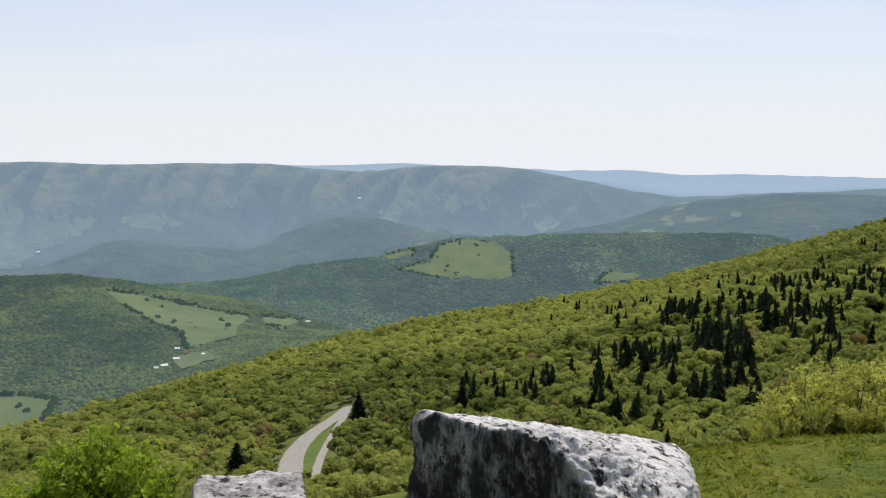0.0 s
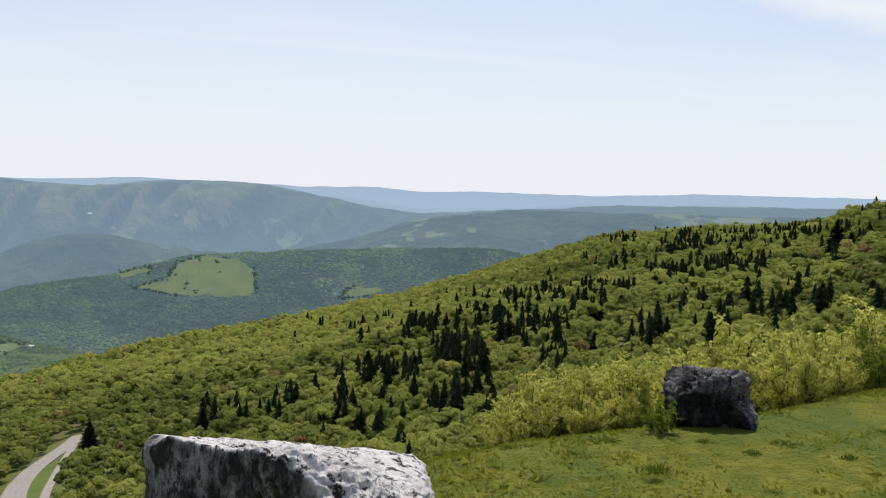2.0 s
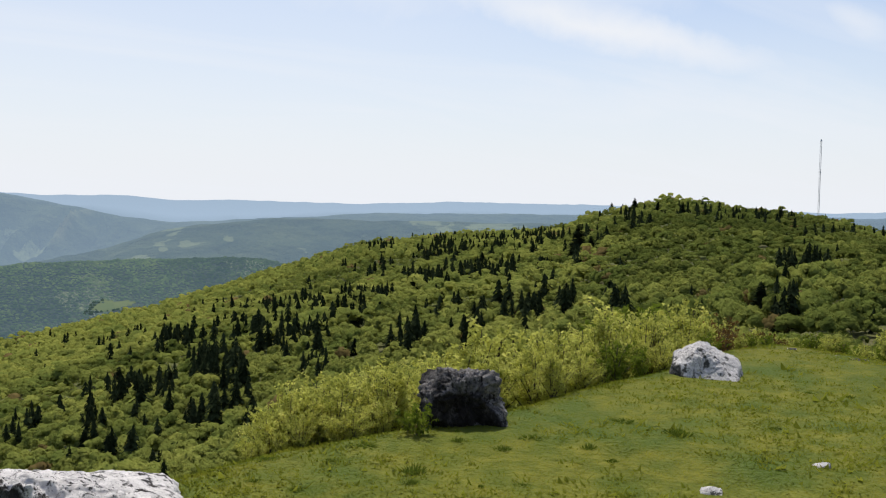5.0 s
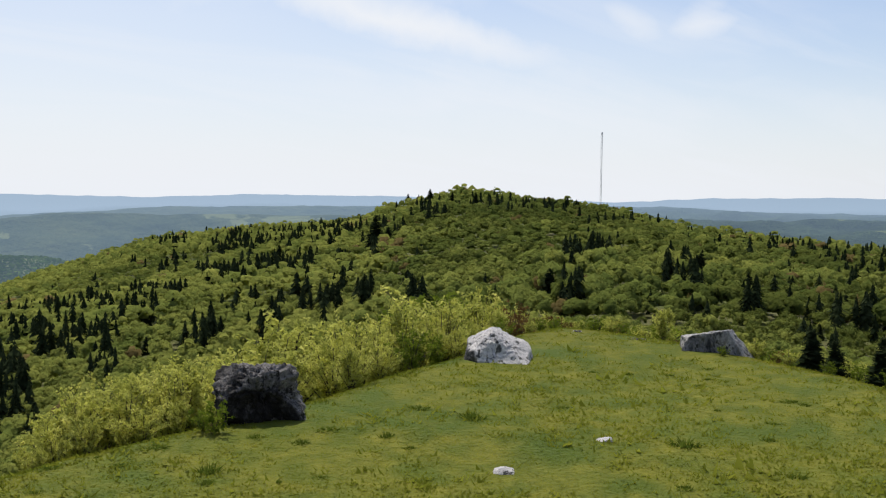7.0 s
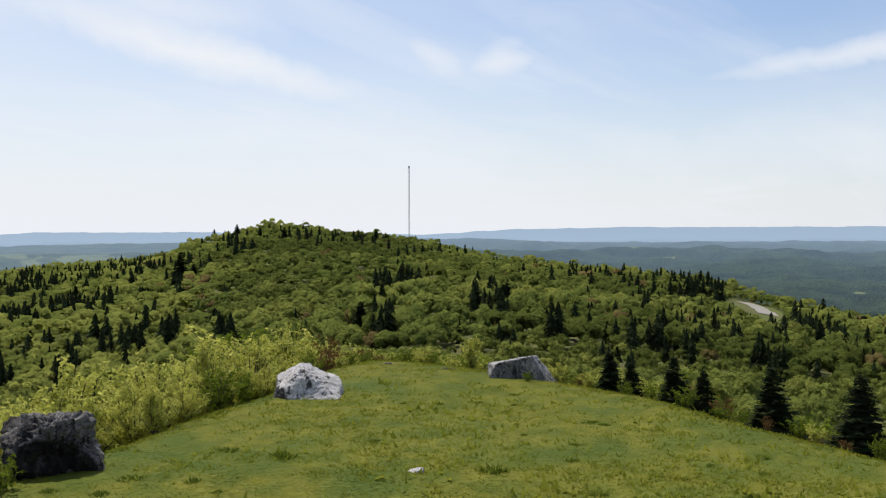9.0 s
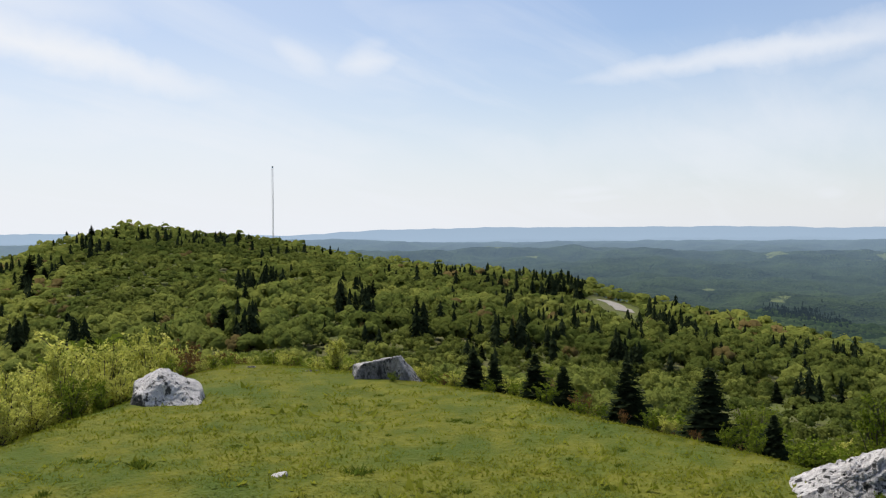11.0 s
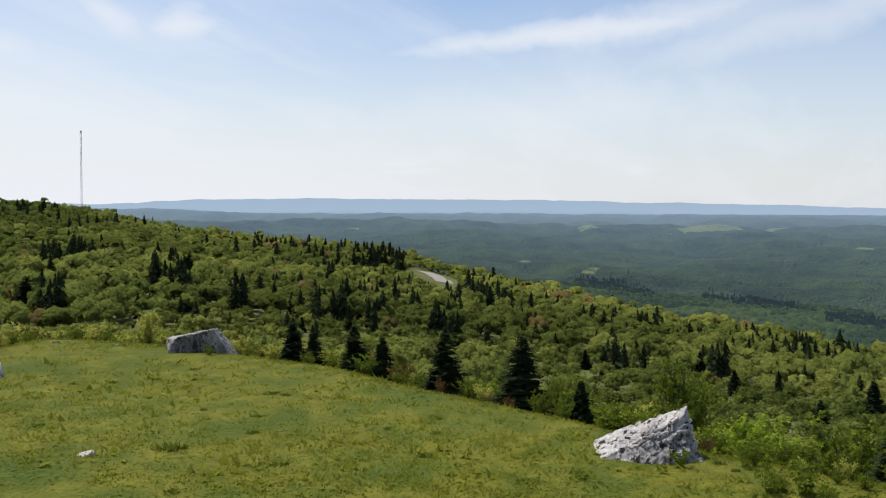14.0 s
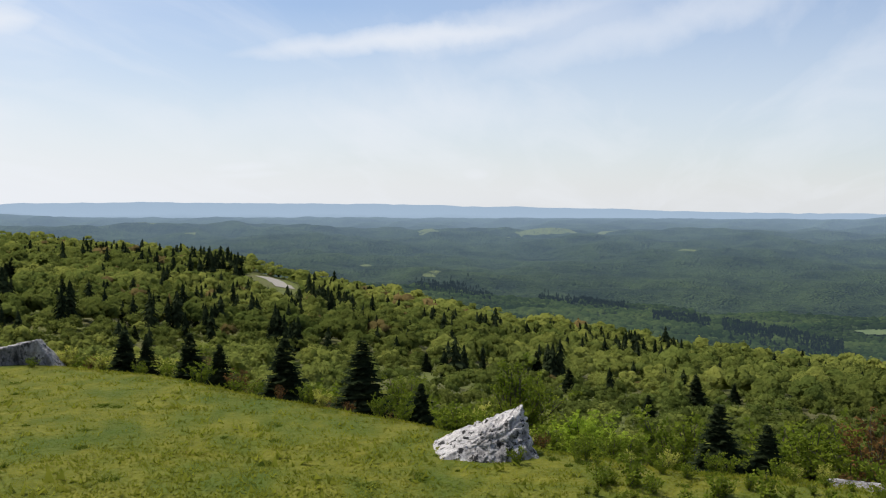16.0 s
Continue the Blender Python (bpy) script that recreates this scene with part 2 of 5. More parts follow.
M_lawn = material("lawn_soil", (0.104, 0.116, 0.011), (0.175, 0.168, 0.019), 2.2, 0.95, 0.05, 9, stains=(0.093, 0.112, 0.010), stain_scale=1.3, lush=(0.070, 0.100, 0.011), detail=11)
M_blade = material("grass_blade", (0.146, 0.160, 0.015), (0.234, 0.222, 0.027), 2.2, leaf=0.5, stains=(0.124, 0.146, 0.014), stain_scale=1.3, lush=(0.094, 0.130, 0.014), detail=11)
M_tussock = material("clumped_grass", (0.180, 0.205, 0.022), (0.280, 0.285, 0.036), 1.2, leaf=0.5)
M_tuft = material("coarse_grass", (0.080, 0.115, 0.015), (0.115, 0.150, 0.02), 3.0, leaf=0.5)
M_woods = material("woodland_floor", (0.085, 0.10, 0.020), (0.13, 0.145, 0.032), 0.25, 0.95, 0.4, 0.8, stains=(0.10, 0.095, 0.032), stain_scale=0.06)
M_canopy = material("spring_canopy", (0.170, 0.190, 0.038), (0.292, 0.300, 0.070), 1.6, leaf=0.42, tint=1.0, detail=12, bump=0.5, bump_scale=2.2, stains=(0.175, 0.205, 0.046), stain_scale=0.10)
M_canopy_red = material("budding_canopy", (0.12, 0.085, 0.032), (0.18, 0.135, 0.05), 1.3, leaf=0.25, tint=0.6)
M_spruce = material("spruce_needles", (0.016, 0.024, 0.011), (0.042, 0.052, 0.022), 2.5, leaf=0.15, tint=0.8)
M_bark = material("bark", (0.05, 0.04, 0.03), (0.11, 0.09, 0.07), 9.0, 0.95, 0.01, 30)
M_shrub = material("young_leaves", (0.40, 0.40, 0.07), (0.64, 0.60, 0.16), 2.0, leaf=0.5, tint=0.7)
M_shrub_green = material("shrub_leaves", (0.12, 0.16, 0.016), (0.23, 0.265, 0.032), 2.0, leaf=0.4, tint=0.7)
M_shrub_red = material("russet_leaves", (0.13, 0.065, 0.024), (0.20, 0.115, 0.04), 2.0, leaf=0.3, tint=0.6)
M_beech = material("bright_leaves", (0.25, 0.34, 0.030), (0.42, 0.49, 0.06), 2.0, leaf=0.5, tint=0.5)
M_gravel = material("gravel", (0.24, 0.215, 0.18), (0.35, 0.32, 0.28), 2.0, 0.95, 0.02, 6)
M_verge = material("verge_grass", (0.075, 0.11, 0.018), (0.11, 0.145, 0.026), 0.4, 0.95, 0.05, 3)
# air and haze values: shares of emission painted on for distance
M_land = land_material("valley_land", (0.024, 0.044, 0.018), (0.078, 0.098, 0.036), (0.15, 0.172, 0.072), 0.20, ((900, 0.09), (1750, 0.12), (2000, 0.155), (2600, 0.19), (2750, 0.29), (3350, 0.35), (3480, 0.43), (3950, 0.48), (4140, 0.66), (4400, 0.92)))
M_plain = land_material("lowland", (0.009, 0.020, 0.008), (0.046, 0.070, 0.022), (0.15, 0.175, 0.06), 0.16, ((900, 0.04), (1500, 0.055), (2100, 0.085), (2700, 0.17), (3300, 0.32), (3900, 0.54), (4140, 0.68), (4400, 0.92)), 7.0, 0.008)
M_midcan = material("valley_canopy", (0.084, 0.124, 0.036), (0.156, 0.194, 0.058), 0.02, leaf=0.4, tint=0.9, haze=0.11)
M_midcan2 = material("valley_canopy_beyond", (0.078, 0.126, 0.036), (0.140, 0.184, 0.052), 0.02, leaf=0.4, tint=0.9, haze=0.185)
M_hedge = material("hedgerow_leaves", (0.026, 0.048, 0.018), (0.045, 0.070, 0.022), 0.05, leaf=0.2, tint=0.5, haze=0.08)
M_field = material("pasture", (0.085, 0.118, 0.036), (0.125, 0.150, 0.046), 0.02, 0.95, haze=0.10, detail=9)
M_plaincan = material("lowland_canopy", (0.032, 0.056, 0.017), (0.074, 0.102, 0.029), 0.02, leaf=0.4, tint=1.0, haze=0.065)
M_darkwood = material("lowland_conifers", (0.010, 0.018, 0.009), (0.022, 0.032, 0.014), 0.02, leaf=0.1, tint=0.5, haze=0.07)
M_white = material("white_paint", (0.70, 0.70, 0.68), (0.80, 0.80, 0.78), 3.0, 0.7)
M_roof = material("metal_roof", (0.62, 0.63, 0.64), (0.74, 0.75, 0.76), 2.0, 0.5)
M_rust = material("dark_roof", (0.16, 0.09, 0.07), (0.22, 0.14, 0.11), 2.0, 0.8)
M_steel = material("galvanised_steel", (0.36, 0.36, 0.37), (0.48, 0.48, 0.49), 5.0, 0.55)


def stone_material(name, pale, mid, dark, lichen_shade=0.5):
    """Limestone: pale grain, pits, dark lichen and streaks."""
    m = bpy.data.materials.new(name)
    m.use_nodes = True
    nt = m.node_tree
    n, l = nt.nodes, nt.links
    p = n["Principled BSDF"]
    p.inputs["Roughness"].default_value, p.inputs["Specular IOR Level"].default_value = 0.92, 0.15
    co = n.new("ShaderNodeTexCoord")

    def noise_fac(scale, detail, lo, hi, stretch=(1, 1, 1)):
        mp = n.new("ShaderNodeMapping")
        mp.inputs["Scale"].default_value = stretch
        l.new(co.outputs["Object"], mp.inputs[0])
        t = n.new("ShaderNodeTexNoise")
        t.inputs["Scale"].default_value, t.inputs["Detail"].default_value, t.inputs["Roughness"].default_value = scale, detail, 0.7
        l.new(mp.outputs[0], t.inputs["Vector"])
        r = n.new("ShaderNodeMapRange")
        r.inputs["From Min"].default_value, r.inputs["From Max"].default_value = lo, hi
        l.new(t.outputs["Fac"], r.inputs["Value"])
        return r.outputs[0], t.outputs["Fac"]

    def mixed(fac, a, b):
        x = n.new("ShaderNodeMixRGB")
        l.new(fac, x.inputs["Fac"])
        for i, c in ((1, a), (2, b)):
            if isinstance(c, tuple):
                x.inputs[i].default_value = (*c, 1)
            else:
                l.new(c, x.inputs[i])
        return x.outputs[0]

    g, raw = noise_fac(9, 10, 0.35, 0.68)
    base = mixed(g, mid, pale)
    s, _ = noise_fac(2.4, 8, 0.50, 0.50 + 0.22 / max(lichen_shade, 0.05), (1, 1, 0.35))
    base = mixed(s, base, dark)
    fis, _ = noise_fac(6.5, 14, 0.53, 0.59, (1, 1, 0.7))
    base = mixed(fis, base, dark)
    sp, fine = noise_fac(34, 5, 0.58, 0.66)
    base = mixed(sp, base, dark)
    # black lichen crust, which also paints shade on faces turned from the sun
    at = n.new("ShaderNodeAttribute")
    at.attribute_name = "lichen_shade"
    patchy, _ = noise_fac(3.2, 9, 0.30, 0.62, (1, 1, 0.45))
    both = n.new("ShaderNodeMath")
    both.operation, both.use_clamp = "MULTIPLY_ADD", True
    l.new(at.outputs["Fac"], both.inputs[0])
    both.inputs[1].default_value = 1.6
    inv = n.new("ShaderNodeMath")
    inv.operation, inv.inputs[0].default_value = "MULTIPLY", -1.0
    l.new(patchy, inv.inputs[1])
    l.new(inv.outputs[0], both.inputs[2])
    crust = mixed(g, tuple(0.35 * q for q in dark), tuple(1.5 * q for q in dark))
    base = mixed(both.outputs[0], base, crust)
    l.new(base, p.inputs["Base Color"])
    b = n.new("ShaderNodeBump")
    b.inputs["Strength"].default_value, b.inputs["Distance"].default_value = 1.0, 0.035
    l.new(raw, b.inputs["Height"])
    b2 = n.new("ShaderNodeBump")
    b2.inputs["Strength"].default_value, b2.inputs["Distance"].default_value = 1.0, 0.012
    l.new(fine, b2.inputs["Height"])
    l.new(b.outputs[0], b2.inputs["Normal"])
    l.new(b2.outputs[0], p.inputs["Normal"])
    return m


M_stone = stone_material("weathered_limestone", (0.80, 0.755, 0.715), (0.53, 0.495, 0.465), (0.036, 0.031, 0.028), 0.28)
# darker copy of the stone: lichen, and shade of the backlit boulder
M_stone_dark = stone_material("lichened_shaded_limestone", (0.36, 0.335, 0.315), (0.095, 0.086, 0.080), (0.022, 0.019, 0.017), 0.7)
M_stone_grey = stone_material("grey_limestone", (0.56, 0.525, 0.49), (0.33, 0.305, 0.285), (0.045, 0.043, 0.041), 0.45)
M_stone_pitted = stone_material("pitted_limestone", (0.72, 0.68, 0.645), (0.43, 0.40, 0.375), (0.035, 0.033, 0.031), 0.6)
M_stone_pale = stone_material("pale_limestone", (0.66, 0.62, 0.585), (0.45, 0.42, 0.395), (0.07, 0.066, 0.06), 0.4)


# ---- helpers of this scene ----
def part(name, bm, mat, parent=None, label=""):
    me = bpy.data.meshes.new(name)
    bm.to_mesh(me)
    bm.free()
    me.materials.append(mat)
    ob = new(name, me)
    ob.parent = parent
    return tagged(ob, label)


def quads_mesh(name, verts, faces, mats, tint=None, index=None, smooth=False, normals=None):
    """A mesh from arrays; all faces have the same number of corners."""
    me = bpy.data.meshes.new(name)
    k = faces.shape[1]
    me.vertices.add(len(verts))
    me.vertices.foreach_set("co", np.asarray(verts, dtype=np.float32).ravel())
    me.loops.add(faces.size)
    me.loops.foreach_set("vertex_index", faces.astype(np.int32).ravel())
    me.polygons.add(len(faces))
    me.polygons.foreach_set("loop_start", np.arange(0, faces.size, k, dtype=np.int32))
    if smooth:
        me.polygons.foreach_set("use_smooth", np.ones(len(faces), dtype=bool))
    for m in mats:
        me.materials.append(m)
    if index is not None:
        me.polygons.foreach_set("material_index", index.astype(np.int32))
    if tint is not None:
        at = me.attributes.new("tint", "FLOAT", "POINT")
        at.data.foreach_set("value", np.asarray(tint, dtype=np.float32))
    me.update()
    me.validate()
    if normals is not None:
        me.normals_split_custom_set_from_vertices(normals)
    return me


def hash2(ix, iy, seed):
    h = (ix.astype(np.int64) * 374761393 + iy.astype(np.int64) * 668265263 + seed * 1274126177) & 0xFFFFFFFF
    h = ((h ^ (h >> 13)) * 1103515245) & 0xFFFFFFFF
    return ((h ^ (h >> 16)) & 0xFFFF) / 65535.0


def vnoise(x, y, seed=0):
    ix, iy = np.floor(x), np.floor(y)
    fx, fy = x - ix, y - iy
    fx, fy = fx * fx * (3 - 2 * fx), fy * fy * (3 - 2 * fy)
    a, b = hash2(ix, iy, seed), hash2(ix + 1, iy, seed)
    c, d = hash2(ix, iy + 1, seed), hash2(ix + 1, iy + 1, seed)
    return (a * (1 - fx) + b * fx) * (1 - fy) + (c * (1 - fx) + d * fx) * fy - 0.5


def fbm(x, y, seed=0, octaves=4):
    return sum(vnoise(x * 2 ** o, y * 2 ** o, seed + o) / 2 ** o for o in range(octaves))


# ---- the lie of the land: heights seen from the summit, by bearing ----
AZ = np.arange(-180.0, 180.01, 0.25)


def bearing_curve(pairs, soften=0.5):
    """Values given at a few bearings, joined and softened over all of them."""
    p = sorted(pairs)
    v = np.interp(AZ, [q[0] for q in p], [q[1] for q in p])
    k = np.exp(-0.5 * (np.arange(-12, 13) * 0.25 / soften) ** 2)
    return np.convolve(np.pad(v, 12, mode="edge"), k / k.sum(), mode="valid")


LAWN = bearing_curve([(60, -20), (10, -20), (0, -18.5), (-14, -16.2), (-20, -14.8), (-27.5, -13.6), (-34.3, -12.2), (-38, -11.0), (-42.5, -9.8), (-45.5, -8.5), (-48.3, -7.95), (-53, -8.35), (-58, -9.1), (-64.2, -10), (-69.3, -11.3), (-77.3, -12.7), (-86, -14.3), (-94, -15.1), (-105, -14.8), (-130, -15), (-180, -18)])
CREST = bearing_curve([(60, -15), (25, -14.56), (21.4, -14), (17.5, -12.9), (12, -11.57), (6, -10.1), (0.7, -9.12), (-7.3, -8), (-12, -6.7), (-16.5, -5.45), (-21, -3.95), (-24.4, -2.9), (-29, -2.45), (-36.5, -1.75), (-38.5, -0.95), (-40.4, -0.45), (-42.3, 0.05), (-45, -0.22), (-50.3, -0.89), (-54.8, -1.9), (-61, -2.55), (-66, -3.1), (-72, -4.35), (-78, -5.5), (-84, -6.6), (-89, -7.1), (-94, -7.8), (-105, -8.5), (-130, -9), (-180, -12)], 0.35)
CREST_D = bearing_curve([(60, 330), (25, 330), (0, 420), (-12, 480), (-20, 560), (-30, 620), (-36.5, 640), (-38.5, 400), (-50, 420), (-60, 340), (-70, 280), (-80, 240), (-90, 210), (-105, 190), (-180, 300)])
WOODS_D = bearing_curve([(60, 95), (0, 95), (-15, 90), (-30, 80), (-45, 80), (-55, 65), (-65, 48), (-75, 40), (-90, 33), (-105, 32), (-180, 60)], 2)
HILL_1 = bearing_curve([(60, -7), (30, -6.3), (24.6, -6.2), (21.2, -6), (17.3, -6.6), (12.5, -7.6), (8, -9.1), (4.8, -9.9), (0, -11), (-20, -9), (-40, -6), (-55, -5.2), (-80, -5.6), (-94, -6.2), (-105, -6.3), (-180, -6)])
HILL_2 = bearing_curve([(60, -7), (25, -7.3), (13.3, -6.85), (7.8, -5.8), (3, -5.1), (-1.2, -4.05), (-7, -4.05), (-13.3, -3.72), (-18, -3.5), (-21, -4.1), (-40, -3.8), (-60, -3.4), (-72, -3.0), (-84, -3.5), (-96, -3.1), (-105, -3.3), (-180, -4)])
HILL_3 = bearing_curve([(60, -5), (25, -5.75), (22.4, -5.8), (18.8, -4.2), (14.8, -4.7), (11, -5.1), (8.7, -3.8), (6.1, -3.13), (3.4, -3.3), (0.8, -4.1), (-4, -4.5), (-8.8, -3.7), (-13.6, -1.98), (-19.7, -1.42), (-24.5, -1.5), (-38, -1.45), (-50, -1.6), (-62, -1.75), (-70, -1.5), (-80, -1.9), (-92, -1.6), (-105, -1.6), (-180, -3)], 0.9)
HILL_4 = bearing_curve([(60, -0.3), (24.4, -0.17), (21.9, -0.18), (18.7, -0.39), (14.7, -0.27), (10.3, -0.19), (7.4, -0.66), (4.8, -0.81), (0.8, -0.36), (-3.9, -0.33), (-6.5, -0.91), (-10.4, -1.69), (-14, -2), (-25, -1.3), (-50, -1.0), (-55, -1.05), (-60, -1.3), (-80, -1.15), (-103, -0.95), (-106, -0.6), (-180, -1)])
HILL_5 = bearing_curve([(60, -0.4), (10, -0.4), (7.7, -0.43), (2.8, -0.24), (-0.5, -0.35), (-7, -0.58), (-11, -0.41), (-13.7, -0.66), (-17, -0.6), (-24.3, -0.78), (-29.5, -0.55), (-38, -0.6), (-51.5, -0.85), (-56.2, -0.5), (-63, -0.41), (-76, -0.38), (-89, -0.54), (-94, -0.64), (-105, -0.7), (-180, -0.6)], 0.35)
HILL_4 = HILL_4 + 0.30 * np.clip((AZ + 14) / 5, 0, 1)
HILL_5 = HILL_5 + 0.14
LAWN_D = EYE / np.tan(np.radians(-LAWN))
LOGD = np.linspace(math.log(0.8), math.log(4900), 1100)
TREE_H = 3.6


def height_table():
    d = np.exp(LOGD)
    table = np.zeros((len(AZ), len(d)))

    def z_of(dist, el):
        return EYE + dist * math.tan(radians(el))

    for i in range(len(AZ)):
        # the dips between ridges are shallow on the plateau
        dip = 1 - 0.9 * min(max((-AZ[i] - 47) / 8, 0), 1)
        le, ld, cr, cd, wd = LAWN[i], LAWN_D[i], CREST[i], CREST_D[i], WOODS_D[i]
        knots = [(0, 2.4), (2.5, 2.4), (10, 0.0), (ld, 0.0),
                 (1.7 * ld + 2, z_of(1.7 * ld + 2, le - 1.3)), (max(wd, 2.2 * ld + 4), z_of(max(wd, 2.2 * ld + 4), le - 0.6)),
                 (cd, z_of(cd, cr) - TREE_H), (1.3 * cd, z_of(1.3 * cd, cr - 3.0)),
                 (1000, z_of(1000, min(cr - 0.9, HILL_1[i] - 1.5))), (1750, z_of(1750, HILL_1[i]) - 6), (1950, z_of(1950, min(HILL_1[i] + 0.6 * (1 - dip), HILL_2[i]) - 1.0 * dip)),
                 (2500, z_of(2500, HILL_2[i]) - 6), (2700, z_of(2700, min(HILL_2[i] + 0.4 * (1 - dip), HILL_3[i]) - 0.8 * dip)),
                 (3200, z_of(3200, HILL_3[i])), (3400, z_of(3400, min(HILL_3[i], HILL_4[i]) - 0.1 - 0.4 * dip)),
                 (4000, z_of(4000, HILL_4[i]) + 9), (4150, z_of(4150, min(HILL_4[i], HILL_5[i]) - 0.4)), (4750, z_of(4750, HILL_5[i]) + 7), (4900, z_of(4900, HILL_5[i] - 0.6))]
        table[i] = np.interp(d, [k[0] for k in knots], [k[1] for k in knots])
    k = np.exp(-0.5 * (np.arange(-8, 9) / 2.2) ** 2)
    k /= k.sum()
    table = np.apply_along_axis(lambda r: np.convolve(np.pad(r, 8, mode="edge"), k, mode="valid"), 1, table)
    a, dd = np.radians(AZ)[:, None], d[None, :]
    x, y = -np.sin(a) * dd, np.cos(a) * dd
    swell = np.clip((dd - 60) / 120, 0, 1)
    table += swell * np.minimum(dd, 500) / 500 * 5.0 * fbm(x / 55, y / 55, 3, 3)
    far = np.clip((dd - 900) / 600, 0, 1)
    table += far * 14 * fbm(x / 210, y / 210, 11, 4) * np.clip(np.abs(dd - 4000) / 300, 0.3, 1) * np.clip(np.abs(dd - 4750) / 300, 0.3, 1)
    # low rolling ridges across the plateau
    plateau = np.clip((-a * 57.3 - 48) / 8, 0, 1) * far * np.clip((3900 - dd) / 800, 0.1, 1)
    table += plateau * np.clip(dd / 2400, 0.5, 1.2) * (20 * fbm(a * 9, dd / 230, 31, 3) + 16 * fbm(x / 100, y / 100, 37, 4))
    farther = np.clip((dd - 2600) / 600, 0, 1)
    # spurs and gullies down the flanks, none on the crests
    flank = np.clip(np.sin(np.clip((dd - 3430) / 560, 0, 1) * 3.14), 0, 1) ** 1.5 + 0.30 * np.clip(np.sin(np.clip((dd - 2720) / 470, 0, 1) * 3.14), 0, 1)
    flank = flank * np.clip((a * 57.3 + 14) / 6, 0.12, 1)
    ribs = 0.5 - np.abs(fbm(a * 57.3 / 1.7 + dd / 330, dd / 700, 21, 3)) * 2.4
    table += farther * 130 * ribs * flank
    table += np.clip(1 - dd / 40, 0, 1) * 0.10 * fbm(x / 3, y / 3, 5, 3)
    return table


Z = height_table()


def polar(az, d):
    a = np.radians(az)
    return -np.sin(a) * d, np.cos(a) * d


def ground_z(x, y):
    x, y = np.asarray(x, dtype=float), np.asarray(y, dtype=float)
    d = np.clip(np.hypot(x, y), 0.81, 4899)
    az = np.degrees(np.arctan2(-x, y))
    u = np.clip((az + 180) / 0.25, 0, len(AZ) - 1.001)
    v = np.clip((np.log(d) - LOGD[0]) / (LOGD[1] - LOGD[0]), 0, len(LOGD) - 1.001)
    i, j = u.astype(int), v.astype(int)
    fu, fv = u - i, v - j
    return (Z[i, j] * (1 - fv) + Z[i, j + 1] * fv) * (1 - fu) + (Z[i + 1, j] * (1 - fv) + Z[i + 1, j + 1] * fv) * fu


def spot(az, el, near=11.0, far=4800.0, over=0.0):
    """The first place beyond near at which the line of sight at that bearing and height meets the land, or what covers it that high: x, y, z, distance."""
    d = np.exp(np.arange(math.log(near), math.log(far), 0.004))
    x, y = polar(az, d)
    z = ground_z(x, y)
    hit = np.nonzero(z + over >= EYE + d * math.tan(radians(el)))[0]
    k = hit[0] if len(hit) else int(np.argmax((z - EYE) / d))
    return float(x[k]), float(y[k]), float(z[k]), float(d[k])


def along(curve, az):
    return np.interp(az, AZ, curve)


def inside(poly, a, e):
    """Whether the bearings and heights lie in a polygon of (bearing, height)."""
    a, e = np.asarray(a), np.asarray(e)
    odd = np.zeros(a.shape, dtype=bool)
    for (x0, y0), (x1, y1) in zip(poly, poly[1:] + poly[:1]):
        cross = (y0 > e) != (y1 > e)
        with np.errstate(divide="ignore", invalid="ignore"):
            odd ^= cross & (a < (x1 - x0) * (e - y0) / (y1 - y0 + 1e-12) + x0)
    return odd


PALE_SLOPES = [
    [(24.4, -2.75), (22.0, -3.1), (19.5, -3.2), (20.5, -4.2), (23.5, -5.4), (26, -5.3), (26, -3)],
    [(18.2, -2.95), (16.2, -3.1), (14.4, -3.75), (16.6, -3.9), (18.4, -3.6)],
    [(0.5, -2.2), (-2.4, -2.1), (-3.0, -2.6), (-0.5, -2.8)],
]


